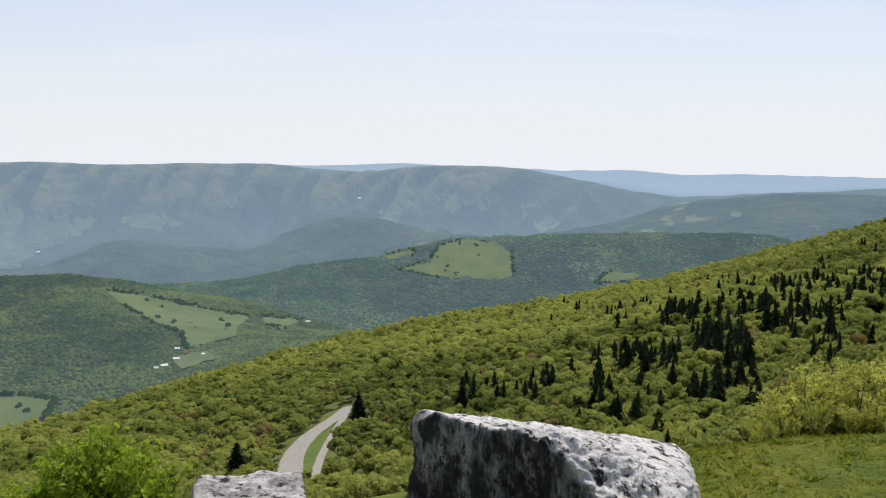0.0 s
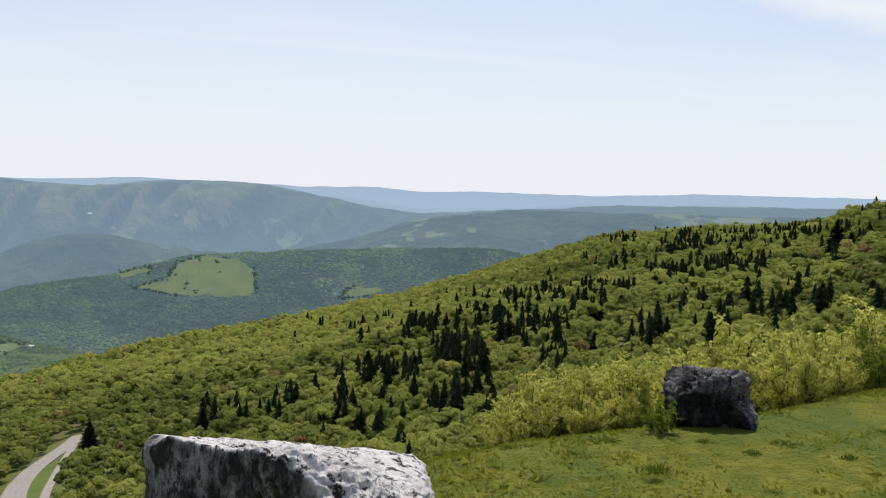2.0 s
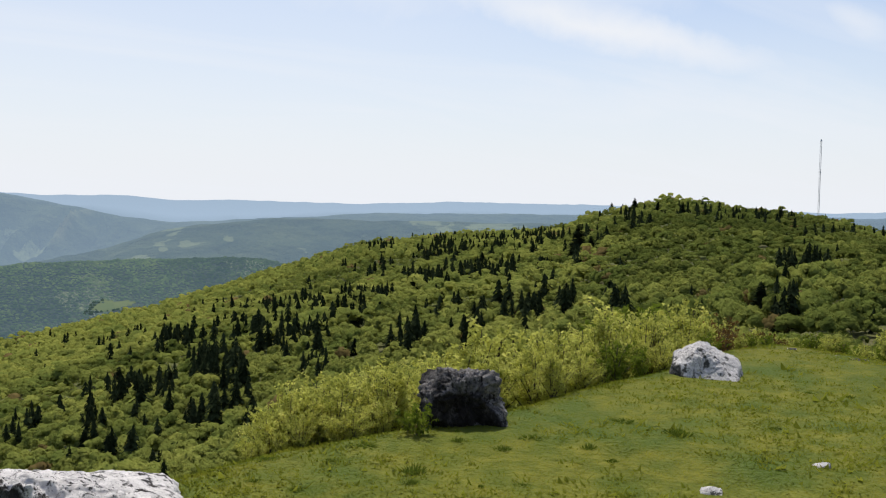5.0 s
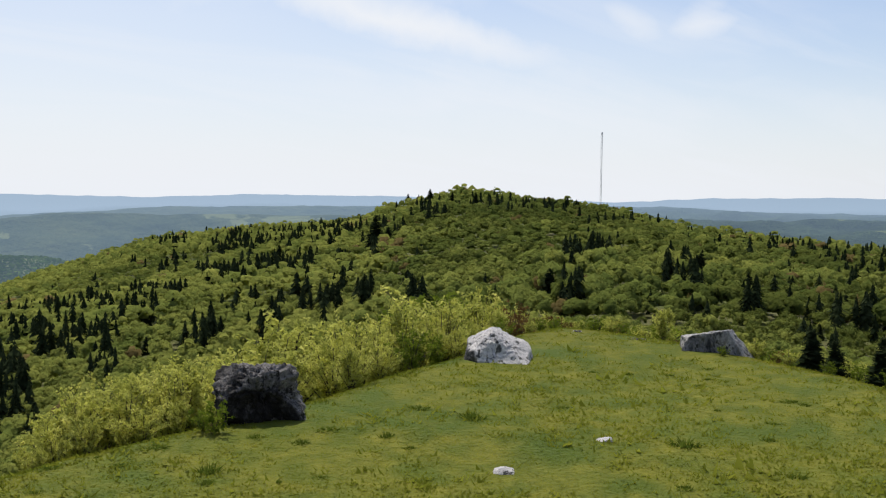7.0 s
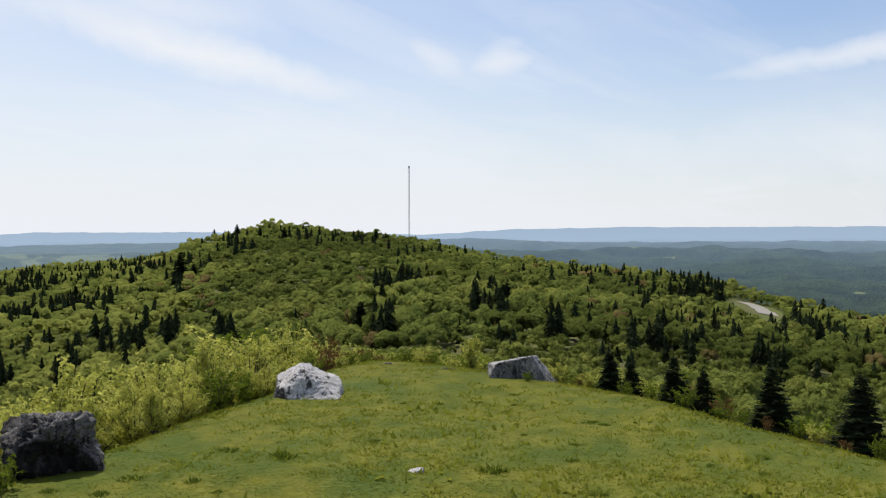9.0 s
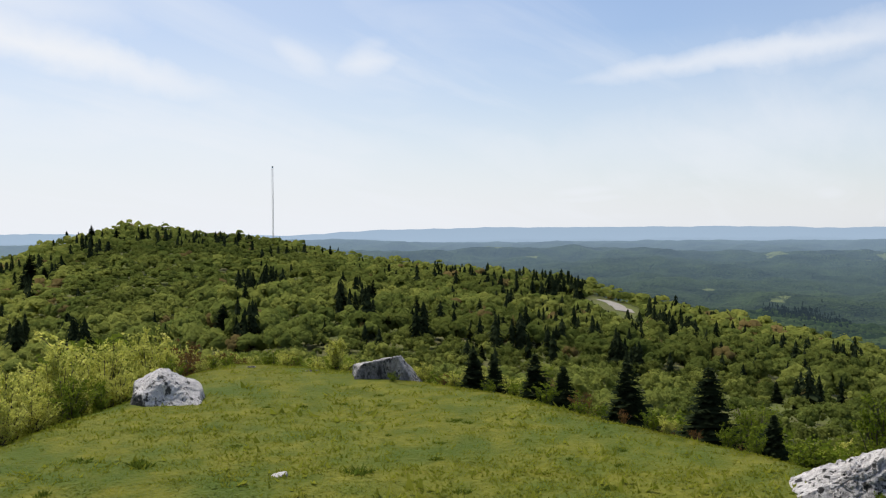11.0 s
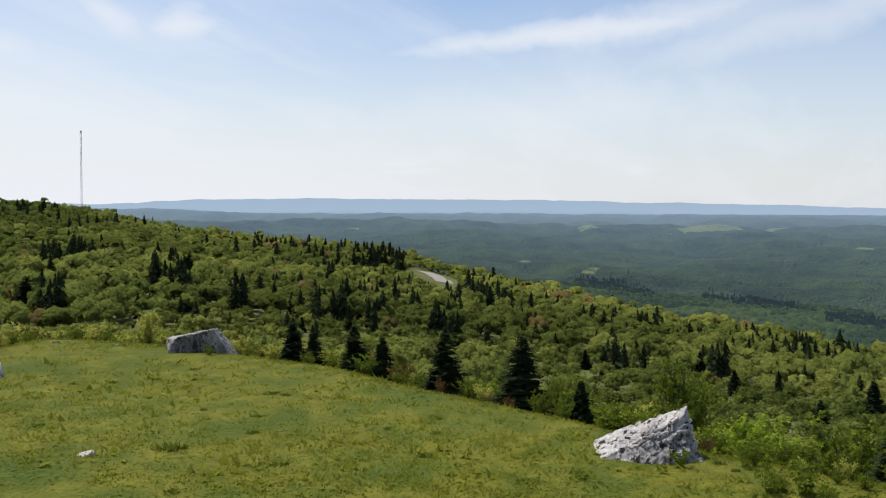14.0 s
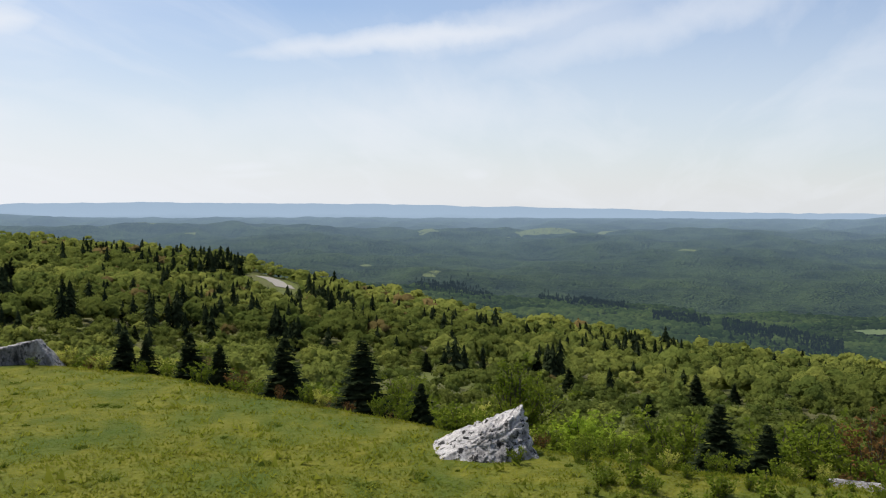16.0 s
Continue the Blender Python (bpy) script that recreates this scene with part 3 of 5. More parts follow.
def make_ground():
    az = np.concatenate([np.arange(-178, -114, 4.0), np.arange(-114, 34, 0.25), np.arange(34, 180, 4.0)])
    d = np.concatenate([[0.02, 0.4], np.exp(np.linspace(math.log(0.85), math.log(900), 170)), np.arange(925, 4890, 25.0)])
    A, D = np.meshgrid(az, d, indexing="ij")
    x, y = polar(A, D)
    z = ground_z(x, y)
    na, nd = A.shape
    verts = np.stack([x.ravel(), y.ravel(), z.ravel()], 1)
    i, j = np.meshgrid(np.arange(na), np.arange(nd - 1), indexing="ij")
    i2 = (i + 1) % na
    faces = np.stack([i * nd + j, i * nd + j + 1, i2 * nd + j + 1, i2 * nd + j], -1).reshape(-1, 4)
    fa, fd = A[:, :-1].ravel(), D[:, :-1].ravel()
    ix = np.full(len(faces), 1)
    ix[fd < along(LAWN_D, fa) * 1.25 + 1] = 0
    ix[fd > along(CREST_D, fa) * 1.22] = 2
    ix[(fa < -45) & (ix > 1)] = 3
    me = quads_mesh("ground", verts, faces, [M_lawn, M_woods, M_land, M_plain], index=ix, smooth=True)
    # farmland on the lower flanks of the far ridge and here and there in the lowland
    el = np.degrees(np.arctan2(z - EYE, D))
    share = np.zeros(A.shape)
    for poly in PALE_SLOPES:
        share = np.maximum(share, inside(poly, A, el) * (D > 2750) * (D < 3990) * 0.85)
    strips = fbm(x / 190, y / 190, 131, 4) + 0.3 * fbm(A * 1.6, D / 90, 137, 2)
    share = np.maximum(share, 0.9 * 0.8 * np.clip(strips * 4 - 1.0, 0, 1) * (D > 3380) * (D < 3990) * (el < -2.3) * (A > -10))
    share = np.maximum(share, 0.9 * np.clip(strips * 4 - 0.6, 0, 1) * (D > 1960) * (D < 3380) * (A > -45) * (A < 2))
    share = np.maximum(share, 0.8 * np.clip(strips * 5 - 2.0, 0, 1) * (D > 1800) * (D < 3300) * (A < -45) * (A > -95))
    rib = 0.5 - np.abs(fbm(A / 1.7 + D / 330, D / 700, 21, 3)) * 2.4
    spur = np.clip(rib * 2.2 + 0.1, 0, 1) * np.clip((el + 3.4) / 1.2, 0, 1) * (D > 3430) * (D < 4140) * np.clip((A + 12) / 5, 0, 1)
    me.attributes.new("spur", "FLOAT", "POINT").data.foreach_set("value", spur.ravel().astype(np.float32))
    me.attributes.new("farmland", "FLOAT", "POINT").data.foreach_set("value", share.ravel().astype(np.float32))
    return tagged(new("ground", me), "grassy summit falling away to wooded slopes and hazy ridges", "ground", kind="structure")


make_ground()


# ---- where things stand ----
ROAD = [(9.05, -18.37), (9.05, -18.00), (8.97, -17.28), (8.63, -16.66), (8.00, -16.05), (7.15, -15.46), (6.14, -14.88), (5.37, -14.31)]
TRACK = [(7.64, -18.43), (7.50, -17.93), (7.20, -17.12), (6.76, -16.34), (6.25, -15.52), (5.74, -14.82)]
VERGE = [(8.31, -18.09), (7.97, -17.10), (7.56, -16.47), (6.95, -15.79)]
ROAD_FAR = [(-69.6, -4.62), (-70.0, -4.75), (-70.4, -4.92), (-70.75, -5.15), (-70.9, -5.3)]
PASTURES = [
    [(19.3, -7.25), (17.2, -7.65), (14.9, -8.3), (12.6, -8.8), (11.3, -9.05), (12.0, -9.6), (12.2, -10.3), (14.2, -10.6), (14.9, -10.8), (15.2, -9.9), (16.8, -9.2), (18.3, -8.2)],
    [(10.6, -9.0), (8.2, -9.35), (9.2, -9.75), (10.4, -9.6)],
    [(2.7, -6.4), (0.8, -5.9), (0.2, -5.0), (-1.4, -4.55), (-3.2, -4.8), (-4.1, -5.3), (-4.2, -6.8), (-2.2, -7.0), (0.2, -6.9)],
    [(3.4, -5.5), (1.6, -5.2), (1.8, -5.6), (3.2, -5.9)],
    [(-9.9, -6.3), (-11.9, -6.5), (-11.0, -6.95), (-9.0, -7.1)],
    [(26, -12.5), (22.0, -13.1), (22.6, -14.1), (25, -14.9), (27, -15)],
    [(15.8, -11.2), (13.9, -10.9), (13.2, -11.5), (15.2, -11.95)],
]
CLEARING = [[(-103.0, -7.0), (-104.0, -6.85), (-106, -6.75), (-106, -7.1), (-104.0, -7.2)]]


def ribbon(name, points, width, mat, lift, label, category, near=60.0):
    """A strip laid on the land through points seen from the summit."""
    p = np.array([spot(a, e, near)[:2] for a, e in points])
    t = np.linspace(0, len(p) - 1, 8 * len(p))
    c = np.stack([np.interp(t, np.arange(len(p)), p[:, k]) for k in (0, 1)], 1)
    for _ in range(6):
        c[1:-1] = (c[:-2] + 2 * c[1:-1] + c[2:]) / 4
    g = np.gradient(c, axis=0)
    g /= np.linalg.norm(g, axis=1)[:, None]
    side = np.stack([-g[:, 1], g[:, 0]], 1)
    rows = [c + side * width * k for k in (-0.5, -0.2, 0.2, 0.5)]
    v = np.concatenate([np.column_stack([r, ground_z(r[:, 0], r[:, 1]) + lift]) for r in rows])
    n = len(c)
    f = np.array([[k * n + i, k * n + i + 1, (k + 1) * n + i + 1, (k + 1) * n + i] for k in range(3) for i in range(n - 1)])
    tagged(new(name, quads_mesh(name, v, f, [mat], smooth=True)), label, category, kind="structure")
    return c


def patch(name, poly, mat, lift, label, near, far, category="field"):
    """A field: a fine mesh draped over the land, cut to a polygon of bearings and heights."""
    a = np.array([q[0] for q in poly])
    e = np.array([q[1] for q in poly])
    step = 0.05
    aa = np.arange(a.min() - step, a.max() + step, step)
    ee = np.arange(e.min() - step, e.max() + step, step)
    A, Eh = np.meshgrid(aa, ee, indexing="ij")
    wob = 0.18 * np.stack([fbm(A * 1.3, Eh * 1.3, 41, 3), fbm(A * 1.3, Eh * 1.3, 47, 3)])
    keep = inside(poly, A + wob[0], Eh + wob[1])
    d = np.exp(np.arange(math.log(near), math.log(far), 0.004))
    X = np.zeros(A.shape + (3,))
    ok = np.zeros(A.shape, dtype=bool)
    for i, az in enumerate(aa):
        x, y = polar(az, d)
        el = np.degrees(np.arctan2(ground_z(x, y) - EYE, d))
        run = np.maximum.accumulate(el)
        k = np.searchsorted(run, ee)
        ok[i] = k < len(d) - 1
        k = np.clip(k, 0, len(d) - 1)
        X[i] = np.stack([x[k], y[k], ground_z(x[k], y[k]) + lift], -1)
    n = len(ee)
    i, j = np.nonzero(keep[:-1, :-1] & keep[1:, 1:] & ok[:-1, :-1] & ok[1:, 1:] & ok[1:, :-1] & ok[:-1, 1:])
    f = np.stack([i * n + j, i * n + j + 1, (i + 1) * n + j + 1, (i + 1) * n + j], 1)
    if len(f):
        v = X.reshape(-1, 3)
        used, inv = np.unique(f, return_inverse=True)
        tagged(new(name, quads_mesh(name, v[used], inv.reshape(f.shape), [mat], smooth=True)), label, category, kind="structure")


road_line = ribbon("road", ROAD, 3.3, M_gravel, 0.12, "pale gravel road winding through the woods", "road")
track_line = ribbon("road", TRACK, 1.2, M_gravel, 0.14, "narrow gravel pull-off beside the road", "road")
verge_line = ribbon("verge", VERGE, 3.4, M_verge, 0.08, "mown grass strip between road and pull-off", "verge")
far_road = ribbon("road", ROAD_FAR, 4.2, M_gravel, 0.12, "bend of pale gravel road on the wooded slope", "road", 100)
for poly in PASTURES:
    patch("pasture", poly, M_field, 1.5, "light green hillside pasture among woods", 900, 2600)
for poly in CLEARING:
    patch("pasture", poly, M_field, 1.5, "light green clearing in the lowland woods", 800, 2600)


# ---- plants ----
ICO_V = np.array(sorted({tuple(round(q, 6) for q in p) for g in ((0, 1, 1.618), (1, 1.618, 0), (1.618, 0, 1)) for sx in (1, -1) for sy in (1, -1) for sz in (1, -1) for p in [(g[0] * sx, g[1] * sy, g[2] * sz)]}))
ICO_V /= np.linalg.norm(ICO_V, axis=1)[:, None]


def ico_faces():
    edge = min(np.linalg.norm(ICO_V[0] - q) for q in ICO_V[1:]) * 1.05
    near = lambda i, j: np.linalg.norm(ICO_V[i] - ICO_V[j]) < edge
    found = []
    for i in range(12):
        for j in range(i + 1, 12):
            for k in range(j + 1, 12):
                if near(i, j) and near(j, k) and near(i, k):
                    out = np.dot(np.cross(ICO_V[j] - ICO_V[i], ICO_V[k] - ICO_V[i]), ICO_V[i]) > 0
                    found.append((i, j, k) if out else (i, k, j))
    return np.array(found)


ICO_F = ico_faces()


DOME_V = np.array([(1, 0, 0), (0, 1, 0), (-1, 0, 0), (0, -1, 0), (0.5, 0.5, 0.6), (-0.5, 0.5, 0.6), (-0.5, -0.5, 0.6), (0.5, -0.5, 0.6), (0, 0, 0.86)], dtype=float)
DOME_F = np.array([(0, 1, 4), (1, 5, 4), (1, 2, 5), (2, 6, 5), (2, 3, 6), (3, 7, 6), (3, 0, 7), (0, 4, 7), (4, 5, 8), (5, 6, 8), (6, 7, 8), (7, 4, 8)])


def lobed_crown(rng, lobes, leaves, size, coarse=False, core=1.0):
    """A broadleaf crown of unit radius and height: rounded lobes set over an ovoid, leaf clumps loose on them. Vertices, triangles, shades, normals."""
    k = np.arange(lobes) + 0.5
    up = 1 - 1.35 * k / lobes + rng.normal(0, 0.08, lobes)
    up = np.clip(up, -0.5, 1)
    t = 2.39996 * k + rng.uniform(0, 6.28) + rng.normal(0, 0.3, lobes)
    w = np.sqrt(1 - up ** 2)
    c = np.stack([np.cos(t) * w, np.sin(t) * w, up], 1) * rng.uniform(0.45, 0.72, (lobes, 1))
    r = (0.30 + 0.18 * rng.random(lobes)) * (9 / lobes) ** 0.3
    if lobes == 1:
        c, r = c * 0, np.array([0.85])
    shade = rng.normal(0, 0.07, lobes)
    V, F, S, N = [], [], [], []
    for i in range(lobes):
        if coarse:
            q = rng.uniform(0, 6.28)
            v, f = DOME_V @ np.array([[math.cos(q), math.sin(q), 0], [-math.sin(q), math.cos(q), 0], [0, 0, 1]]), DOME_F
        else:
            v = ICO_V @ np.linalg.qr(rng.normal(0, 1, (3, 3)))[0]
            f = ICO_F if np.dot(np.cross(v[ICO_F[0][1]] - v[ICO_F[0][0]], v[ICO_F[0][2]] - v[ICO_F[0][0]]), v[ICO_F[0][0]]) > 0 else ICO_F[:, ::-1]
            f = f[v[f].mean(1)[:, 2] > -0.5]
        F.append(f + sum(len(q) for q in V))
        V.append(c[i] + v * r[i] * core * rng.uniform(0.78, 1.2, (len(v), 1)))
        N.append(0.5 * v + 0.45 * c[i] + [0, 0, 0.35] + rng.normal(0, 0.10, v.shape))
        S.append(np.full(len(v), shade[i]))
    V, F, S, N = np.concatenate(V), np.concatenate(F), np.concatenate(S), np.concatenate(N)
    if leaves:
        w = rng.integers(0, lobes, leaves)
        n = rng.normal(0, 1, (leaves, 3))
        n[:, 2] = np.abs(n[:, 2]) * 0.9 - 0.25
        n /= np.linalg.norm(n, axis=1)[:, None]
        p = c[w] + n * r[w][:, None] * rng.uniform(0.85, 1.22, (leaves, 1))
        m = n + rng.normal(0, 0.45, (leaves, 3))
        m /= np.linalg.norm(m, axis=1)[:, None]
        u = np.cross(m, rng.normal(0, 1, (leaves, 3)))
        u /= np.linalg.norm(u, axis=1)[:, None]
        t = np.cross(m, u)
        s = size * rng.uniform(0.6, 1.4, (leaves, 1))
        q = np.stack([p - u * s, p + u * s * 0.4 - t * s, p + u * s * 0.6 + t * s * 0.9], 1).reshape(-1, 3)
        F = np.concatenate([F, len(V) + 3 * np.arange(leaves)[:, None] + [0, 1, 2]])
        V = np.concatenate([V, q])
        soft = 0.5 * n + 0.45 * c[w] + [0, 0, 0.3] + rng.normal(0, 0.34, (leaves, 3))
        N = np.concatenate([N, np.repeat(soft, 3, axis=0)])
        S = np.concatenate([S, np.repeat(shade[w] + rng.normal(0, 0.15, leaves), 3)])
    V[:, 2] = V[:, 2] * 0.52 + 0.48 if lobes > 1 else V[:, 2]
    return V, F, S, N / np.linalg.norm(N, axis=1)[:, None]


def scatter(rng, spacing, a0, a1, d0, d1):
    """Places on a jittered grid within bearings and distances."""
    g = np.arange(-d1, d1, spacing)
    X, Y = np.meshgrid(g, g)
    x = X.ravel() + rng.uniform(-0.48, 0.48, X.size) * spacing
    y = Y.ravel() + rng.uniform(-0.48, 0.48, X.size) * spacing
    d, a = np.hypot(x, y), np.degrees(np.arctan2(-x, y))
    k = (d > d0) & (d < d1) & (a > a0) & (a < a1)
    return x[k], y[k], a[k], d[k]


def plant(name, protos, x, y, scale, tall, mat, label, category, tints, rng, smooth=True):
    """One mesh of many plants, each a turned and sized prototype."""
    z = ground_z(x, y)
    pick = rng.integers(0, len(protos), len(x))
    turn = rng.uniform(0, 2 * math.pi, len(x))
    V, T, F, N, total = [], [], [], [], 0
    for k, (p, f, shade, *soft) in enumerate(protos):
        s = np.nonzero(pick == k)[0]
        if not len(s):
            continue
        c, sn = np.cos(turn[s])[:, None], np.sin(turn[s])[:, None]
        px, py = p[None, :, 0] * scale[s][:, None], p[None, :, 1] * scale[s][:, None]
        V.append(np.stack([c * px - sn * py + x[s][:, None], sn * px + c * py + y[s][:, None], p[None, :, 2] * tall[s][:, None] + z[s][:, None]], -1).reshape(-1, 3))
        if soft:
            nx, ny = soft[0][None, :, 0], soft[0][None, :, 1]
            N.append(np.stack([c * nx - sn * ny, sn * nx + c * ny, np.broadcast_to(soft[0][None, :, 2], (len(s), len(p)))], -1).reshape(-1, 3))
        T.append(np.clip(tints[s][:, None] + shade[None], 0, 1).ravel())
        F.append((f[None] + (total + np.arange(len(s)) * len(p))[:, None, None]).reshape(-1, 3))
        total += len(s) * len(p)
    return tagged(new(name, quads_mesh(name, np.concatenate(V), np.concatenate(F), [mat], tint=np.concatenate(T), smooth=smooth, normals=np.concatenate(N) if N else None)), label, category, kind="stuff")


# spruces that can be told apart: bearing, height of the foot, height of the tree (degrees)
SPRUCES = [(-70.9, -11.8, 3.96), (-75.4, -11.44, 3.5), (-94.9, -11.97, 2.28), (-97.0, -11.36, 1.25), (-100.5, -10.86, 1.45), (-96.0, -13.99, 3.03), (-98.6, -14.23, 2.27),
           (-79.2, -10.13, 1.21), (-87.6, -11.27, 1.59), (-85.7, -10.19, 1.44), (-65.6, -10.2, 2.7), (-67.2, -10.4, 2.2), (-62.0, -9.6, 2.3), (-63.2, -9.7, 1.8), (-78.9, -12.19, 1.69)]
SPRUCES_UP = [(-58.7, -6.1, 1.6), (-56.1, -5.03, 1.58), (-102, -9.36, 0.92), (-95.5, -9.97, 0.88), (-86.9, -9.21, 1.08), (-82.4, -9.27, 1.05), (-92.2, -12.4, 1.4),
              (-37.22, -3.67, 2.12), (-37.95, -3.5, 1.2), (-47.5, -6.54, 1.98), (-55.9, -5.09, 1.49), (-63.8, -6.81, 1.29), (-39.1, -6.3, 1.5), (-34.7, -7.1, 1.42), (-36.6, -6.5, 1.45), (-31.6, -4.38, 1.0),
              (-43.1, -1.37, 1.15), (-41.7, -1.2, 0.98), (-39.1, -1.02, 0.65), (-40.4, -0.95, 0.9), (-62.5, -8.14, 0.98), (-53.9, -3.26, 0.83)]
SPRUCES_LEFT = [(-24.2, -8.12, 1.06), (-26.3, -9.59, 1.32), (-24.15, -9.61, 1.09), (-27.7, -8.58, 1.43), (-29.3, -6.73, 0.99), (-31.6, -7.02, 0.99), (-33.2, -6.0, 0.99), (-35.3, -3.34, 0.65),
                (-34.4, -6.95, 1.31), (-1.25, -14.4, 1.36), (-9.0, -14.66, 1.42), (-10.2, -14.73, 1.11), (-16.1, -13.02, 1.47), (-18.25, -13.22, 1.47), (-10.8, -11.4, 1.45), (-13.6, -11.65, 1.46),
                (8.0, -13.32, 0.81), (4.97, -15.1, 1.6), (12.15, -17.91, 1.88), (2.9, -12.6, 1.1)]


GROVES_WEST = [(-11.3, -10.7, 1.2, 0.3, 12, 1.4), (-9.3, -11.2, 0.3, 0.8, 5, 1.2), (-9.6, -12.8, 0.5, 0.4, 5, 1.3), (-10.2, -14.1, 1.0, 0.3, 5, 1.3), (-13.5, -10.9, 0.5, 0.5, 8, 1.3), (-14.1, -8.1, 0.9, 0.5, 16, 1.0), (-12.5, -8.0, 0.8, 0.3, 8, 0.9), (-10.4, -8.6, 0.7, 0.3, 6, 0.7), (-7.7, -8.1, 0.8, 0.2, 4, 0.5), (-15.6, -9.4, 0.6, 0.5, 14, 1.3), (-17.2, -9.6, 0.7, 0.6, 16, 1.3), (-18.4, -7.5, 1.5, 0.5, 22, 1.0), (-18.1, -6.5, 1.7, 0.2, 16, 0.7)]
GROVES_BELT = [(-20.8, -8.0, 1.2, 0.7, 22, 1.1), (-21.3, -6.3, 1.0, 0.4, 14, 0.9), (-21.8, -9.8, 0.5, 0.3, 5, 1.1), (-16.1, -12.0, 0.4, 0.5, 6, 1.6), (-14.9, -12.4, 0.3, 0.3, 3, 1.2), (-17.5, -11.4, 0.3, 0.5, 3, 1.3), (-18.1, -12.9, 0.3, 0.3, 4, 1.5), (-6.6, -12.2, 0.8, 0.3, 6, 1.0), (-3.2, -12.9, 1.5, 0.3, 7, 1.0), (-11.4, -12.9, 2.0, 1.0, 6, 0.8), (-13.1, -15.3, 0.8, 0.3, 5, 1.0), (-23.6, -6.0, 0.7, 0.5, 14, 1.0), (-25.1, -5.8, 1.0, 0.3, 16, 0.9)]
GROVES_SPUR = [(-28.4, -4.8, 1.2, 0.3, 24, 0.8), (-31.4, -4.2, 1.7, 0.3, 24, 0.8), (-25.8, -3.0, 0.8, 0.2, 16, 0.5), (-29.4, -2.9, 1.2, 0.4, 40, 0.5), (-32.4, -2.6, 1.5, 0.3, 45, 0.5), (-34.9, -2.2, 1.0, 0.3, 34, 0.5), (-25.5, -4.5, 1.7, 0.5, 12, 0.5), (-27.5, -7.9, 0.8, 0.5, 8, 1.3), (-31.4, -6.7, 0.3, 0.7, 6, 1.3), (-33.1, -5.7, 0.3, 0.5, 4, 1.3), (-34.5, -6.3, 0.5, 0.3, 6, 1.7), (-33.5, -3.9, 0.3, 0.3, 4, 1.1), (-35.3, -3.7, 0.3, 0.2, 3, 1.1), (-36.7, -5.6, 0.5, 0.4, 7, 1.5)]
GROVES_KNOB = [(-38.9, -5.5, 0.7, 0.3, 6, 1.5), (-37.1, -2.8, 0.5, 0.3, 6, 1.7), (-30.8, -7.7, 0.8, 0.4, 5, 1.2), (-29.8, -6.1, 1.3, 0.8, 7, 0.7), (-35.6, -5.0, 0.7, 0.5, 4, 1.1), (-40.5, -0.9, 1.3, 0.3, 10, 0.8), (-38.1, -1.9, 1.0, 0.3, 6, 0.8), (-43.8, -0.4, 1.0, 0.2, 8, 0.6), (-47.4, -0.8, 2.3, 0.2, 18, 0.5), (-51.8, -1.5, 1.3, 0.1, 10, 0.5)]
GROVES_SADDLE = [(-49.0, -3.2, 0.8, 0.3, 8, 1.1), (-50.5, -2.8, 1.2, 0.2, 6, 0.9), (-48.6, -5.2, 0.8, 0.6, 8, 1.6), (-55.6, -4.2, 0.9, 0.5, 14, 1.3), (-55.0, -3.3, 1.0, 0.3, 6, 0.9), (-58.8, -5.2, 0.4, 0.3, 5, 1.7), (-54.1, -4.0, 0.3, 0.3, 3, 0.9), (-60.7, -2.6, 3.7, 0.5, 26, 0.6), (-65.3, -3.6, 3.7, 0.7, 46, 0.7), (-68.0, -3.6, 0.8, 0.3, 14, 0.9), (-67.6, -5.1, 2.0, 0.5, 16, 0.7), (-64.0, -5.9, 0.7, 0.5, 6, 1.7), (-62.3, -7.2, 0.7, 0.8, 8, 1.5), (-66.3, -6.6, 0.7, 0.5, 6, 1.4)]
GROVES_EAST = [(-70.7, -7.2, 1.0, 0.7, 8, 1.3), (-69.3, -5.9, 0.7, 0.4, 6, 0.9), (-73.0, -5.1, 1.3, 0.4, 16, 0.9), (-73.7, -5.7, 0.7, 0.3, 10, 1.0), (-71.3, -5.6, 0.7, 0.5, 8, 0.8), (-75.7, -5.3, 1.0, 0.3, 10, 0.6), (-76.7, -6.7, 2.0, 0.7, 12, 0.7), (-81.3, -6.5, 2.0, 0.3, 8, 0.7), (-83.8, -7.0, 2.0, 0.7, 8, 0.7), (-88.8, -7.7, 2.3, 0.5, 14, 0.7), (-90.7, -7.9, 0.7, 0.3, 8, 0.9), (-93.0, -7.9, 1.3, 0.3, 8, 0.8), (-85.8, -8.8, 0.8, 0.3, 6, 1.3), (-81.0, -8.7, 1.0, 0.5, 6, 1.1)]


def at_edge(a, e):
    """A foot on the bank just below the edge of the lawn."""
    if e > along(LAWN, a) + 1.1:
        return spot(a, e, 2.0 * float(along(LAWN_D, a)))
    d = float(along(LAWN_D, a)) * 1.14
    x, y = polar(a, d)
    return float(x), float(y), float(ground_z(x, y)), d


TREE_SPOTS = [(*at_edge(a, e), t) for a, e, t in SPRUCES] + [(*spot(a, e, 60.0), t) for a, e, t in SPRUCES_UP + SPRUCES_LEFT]


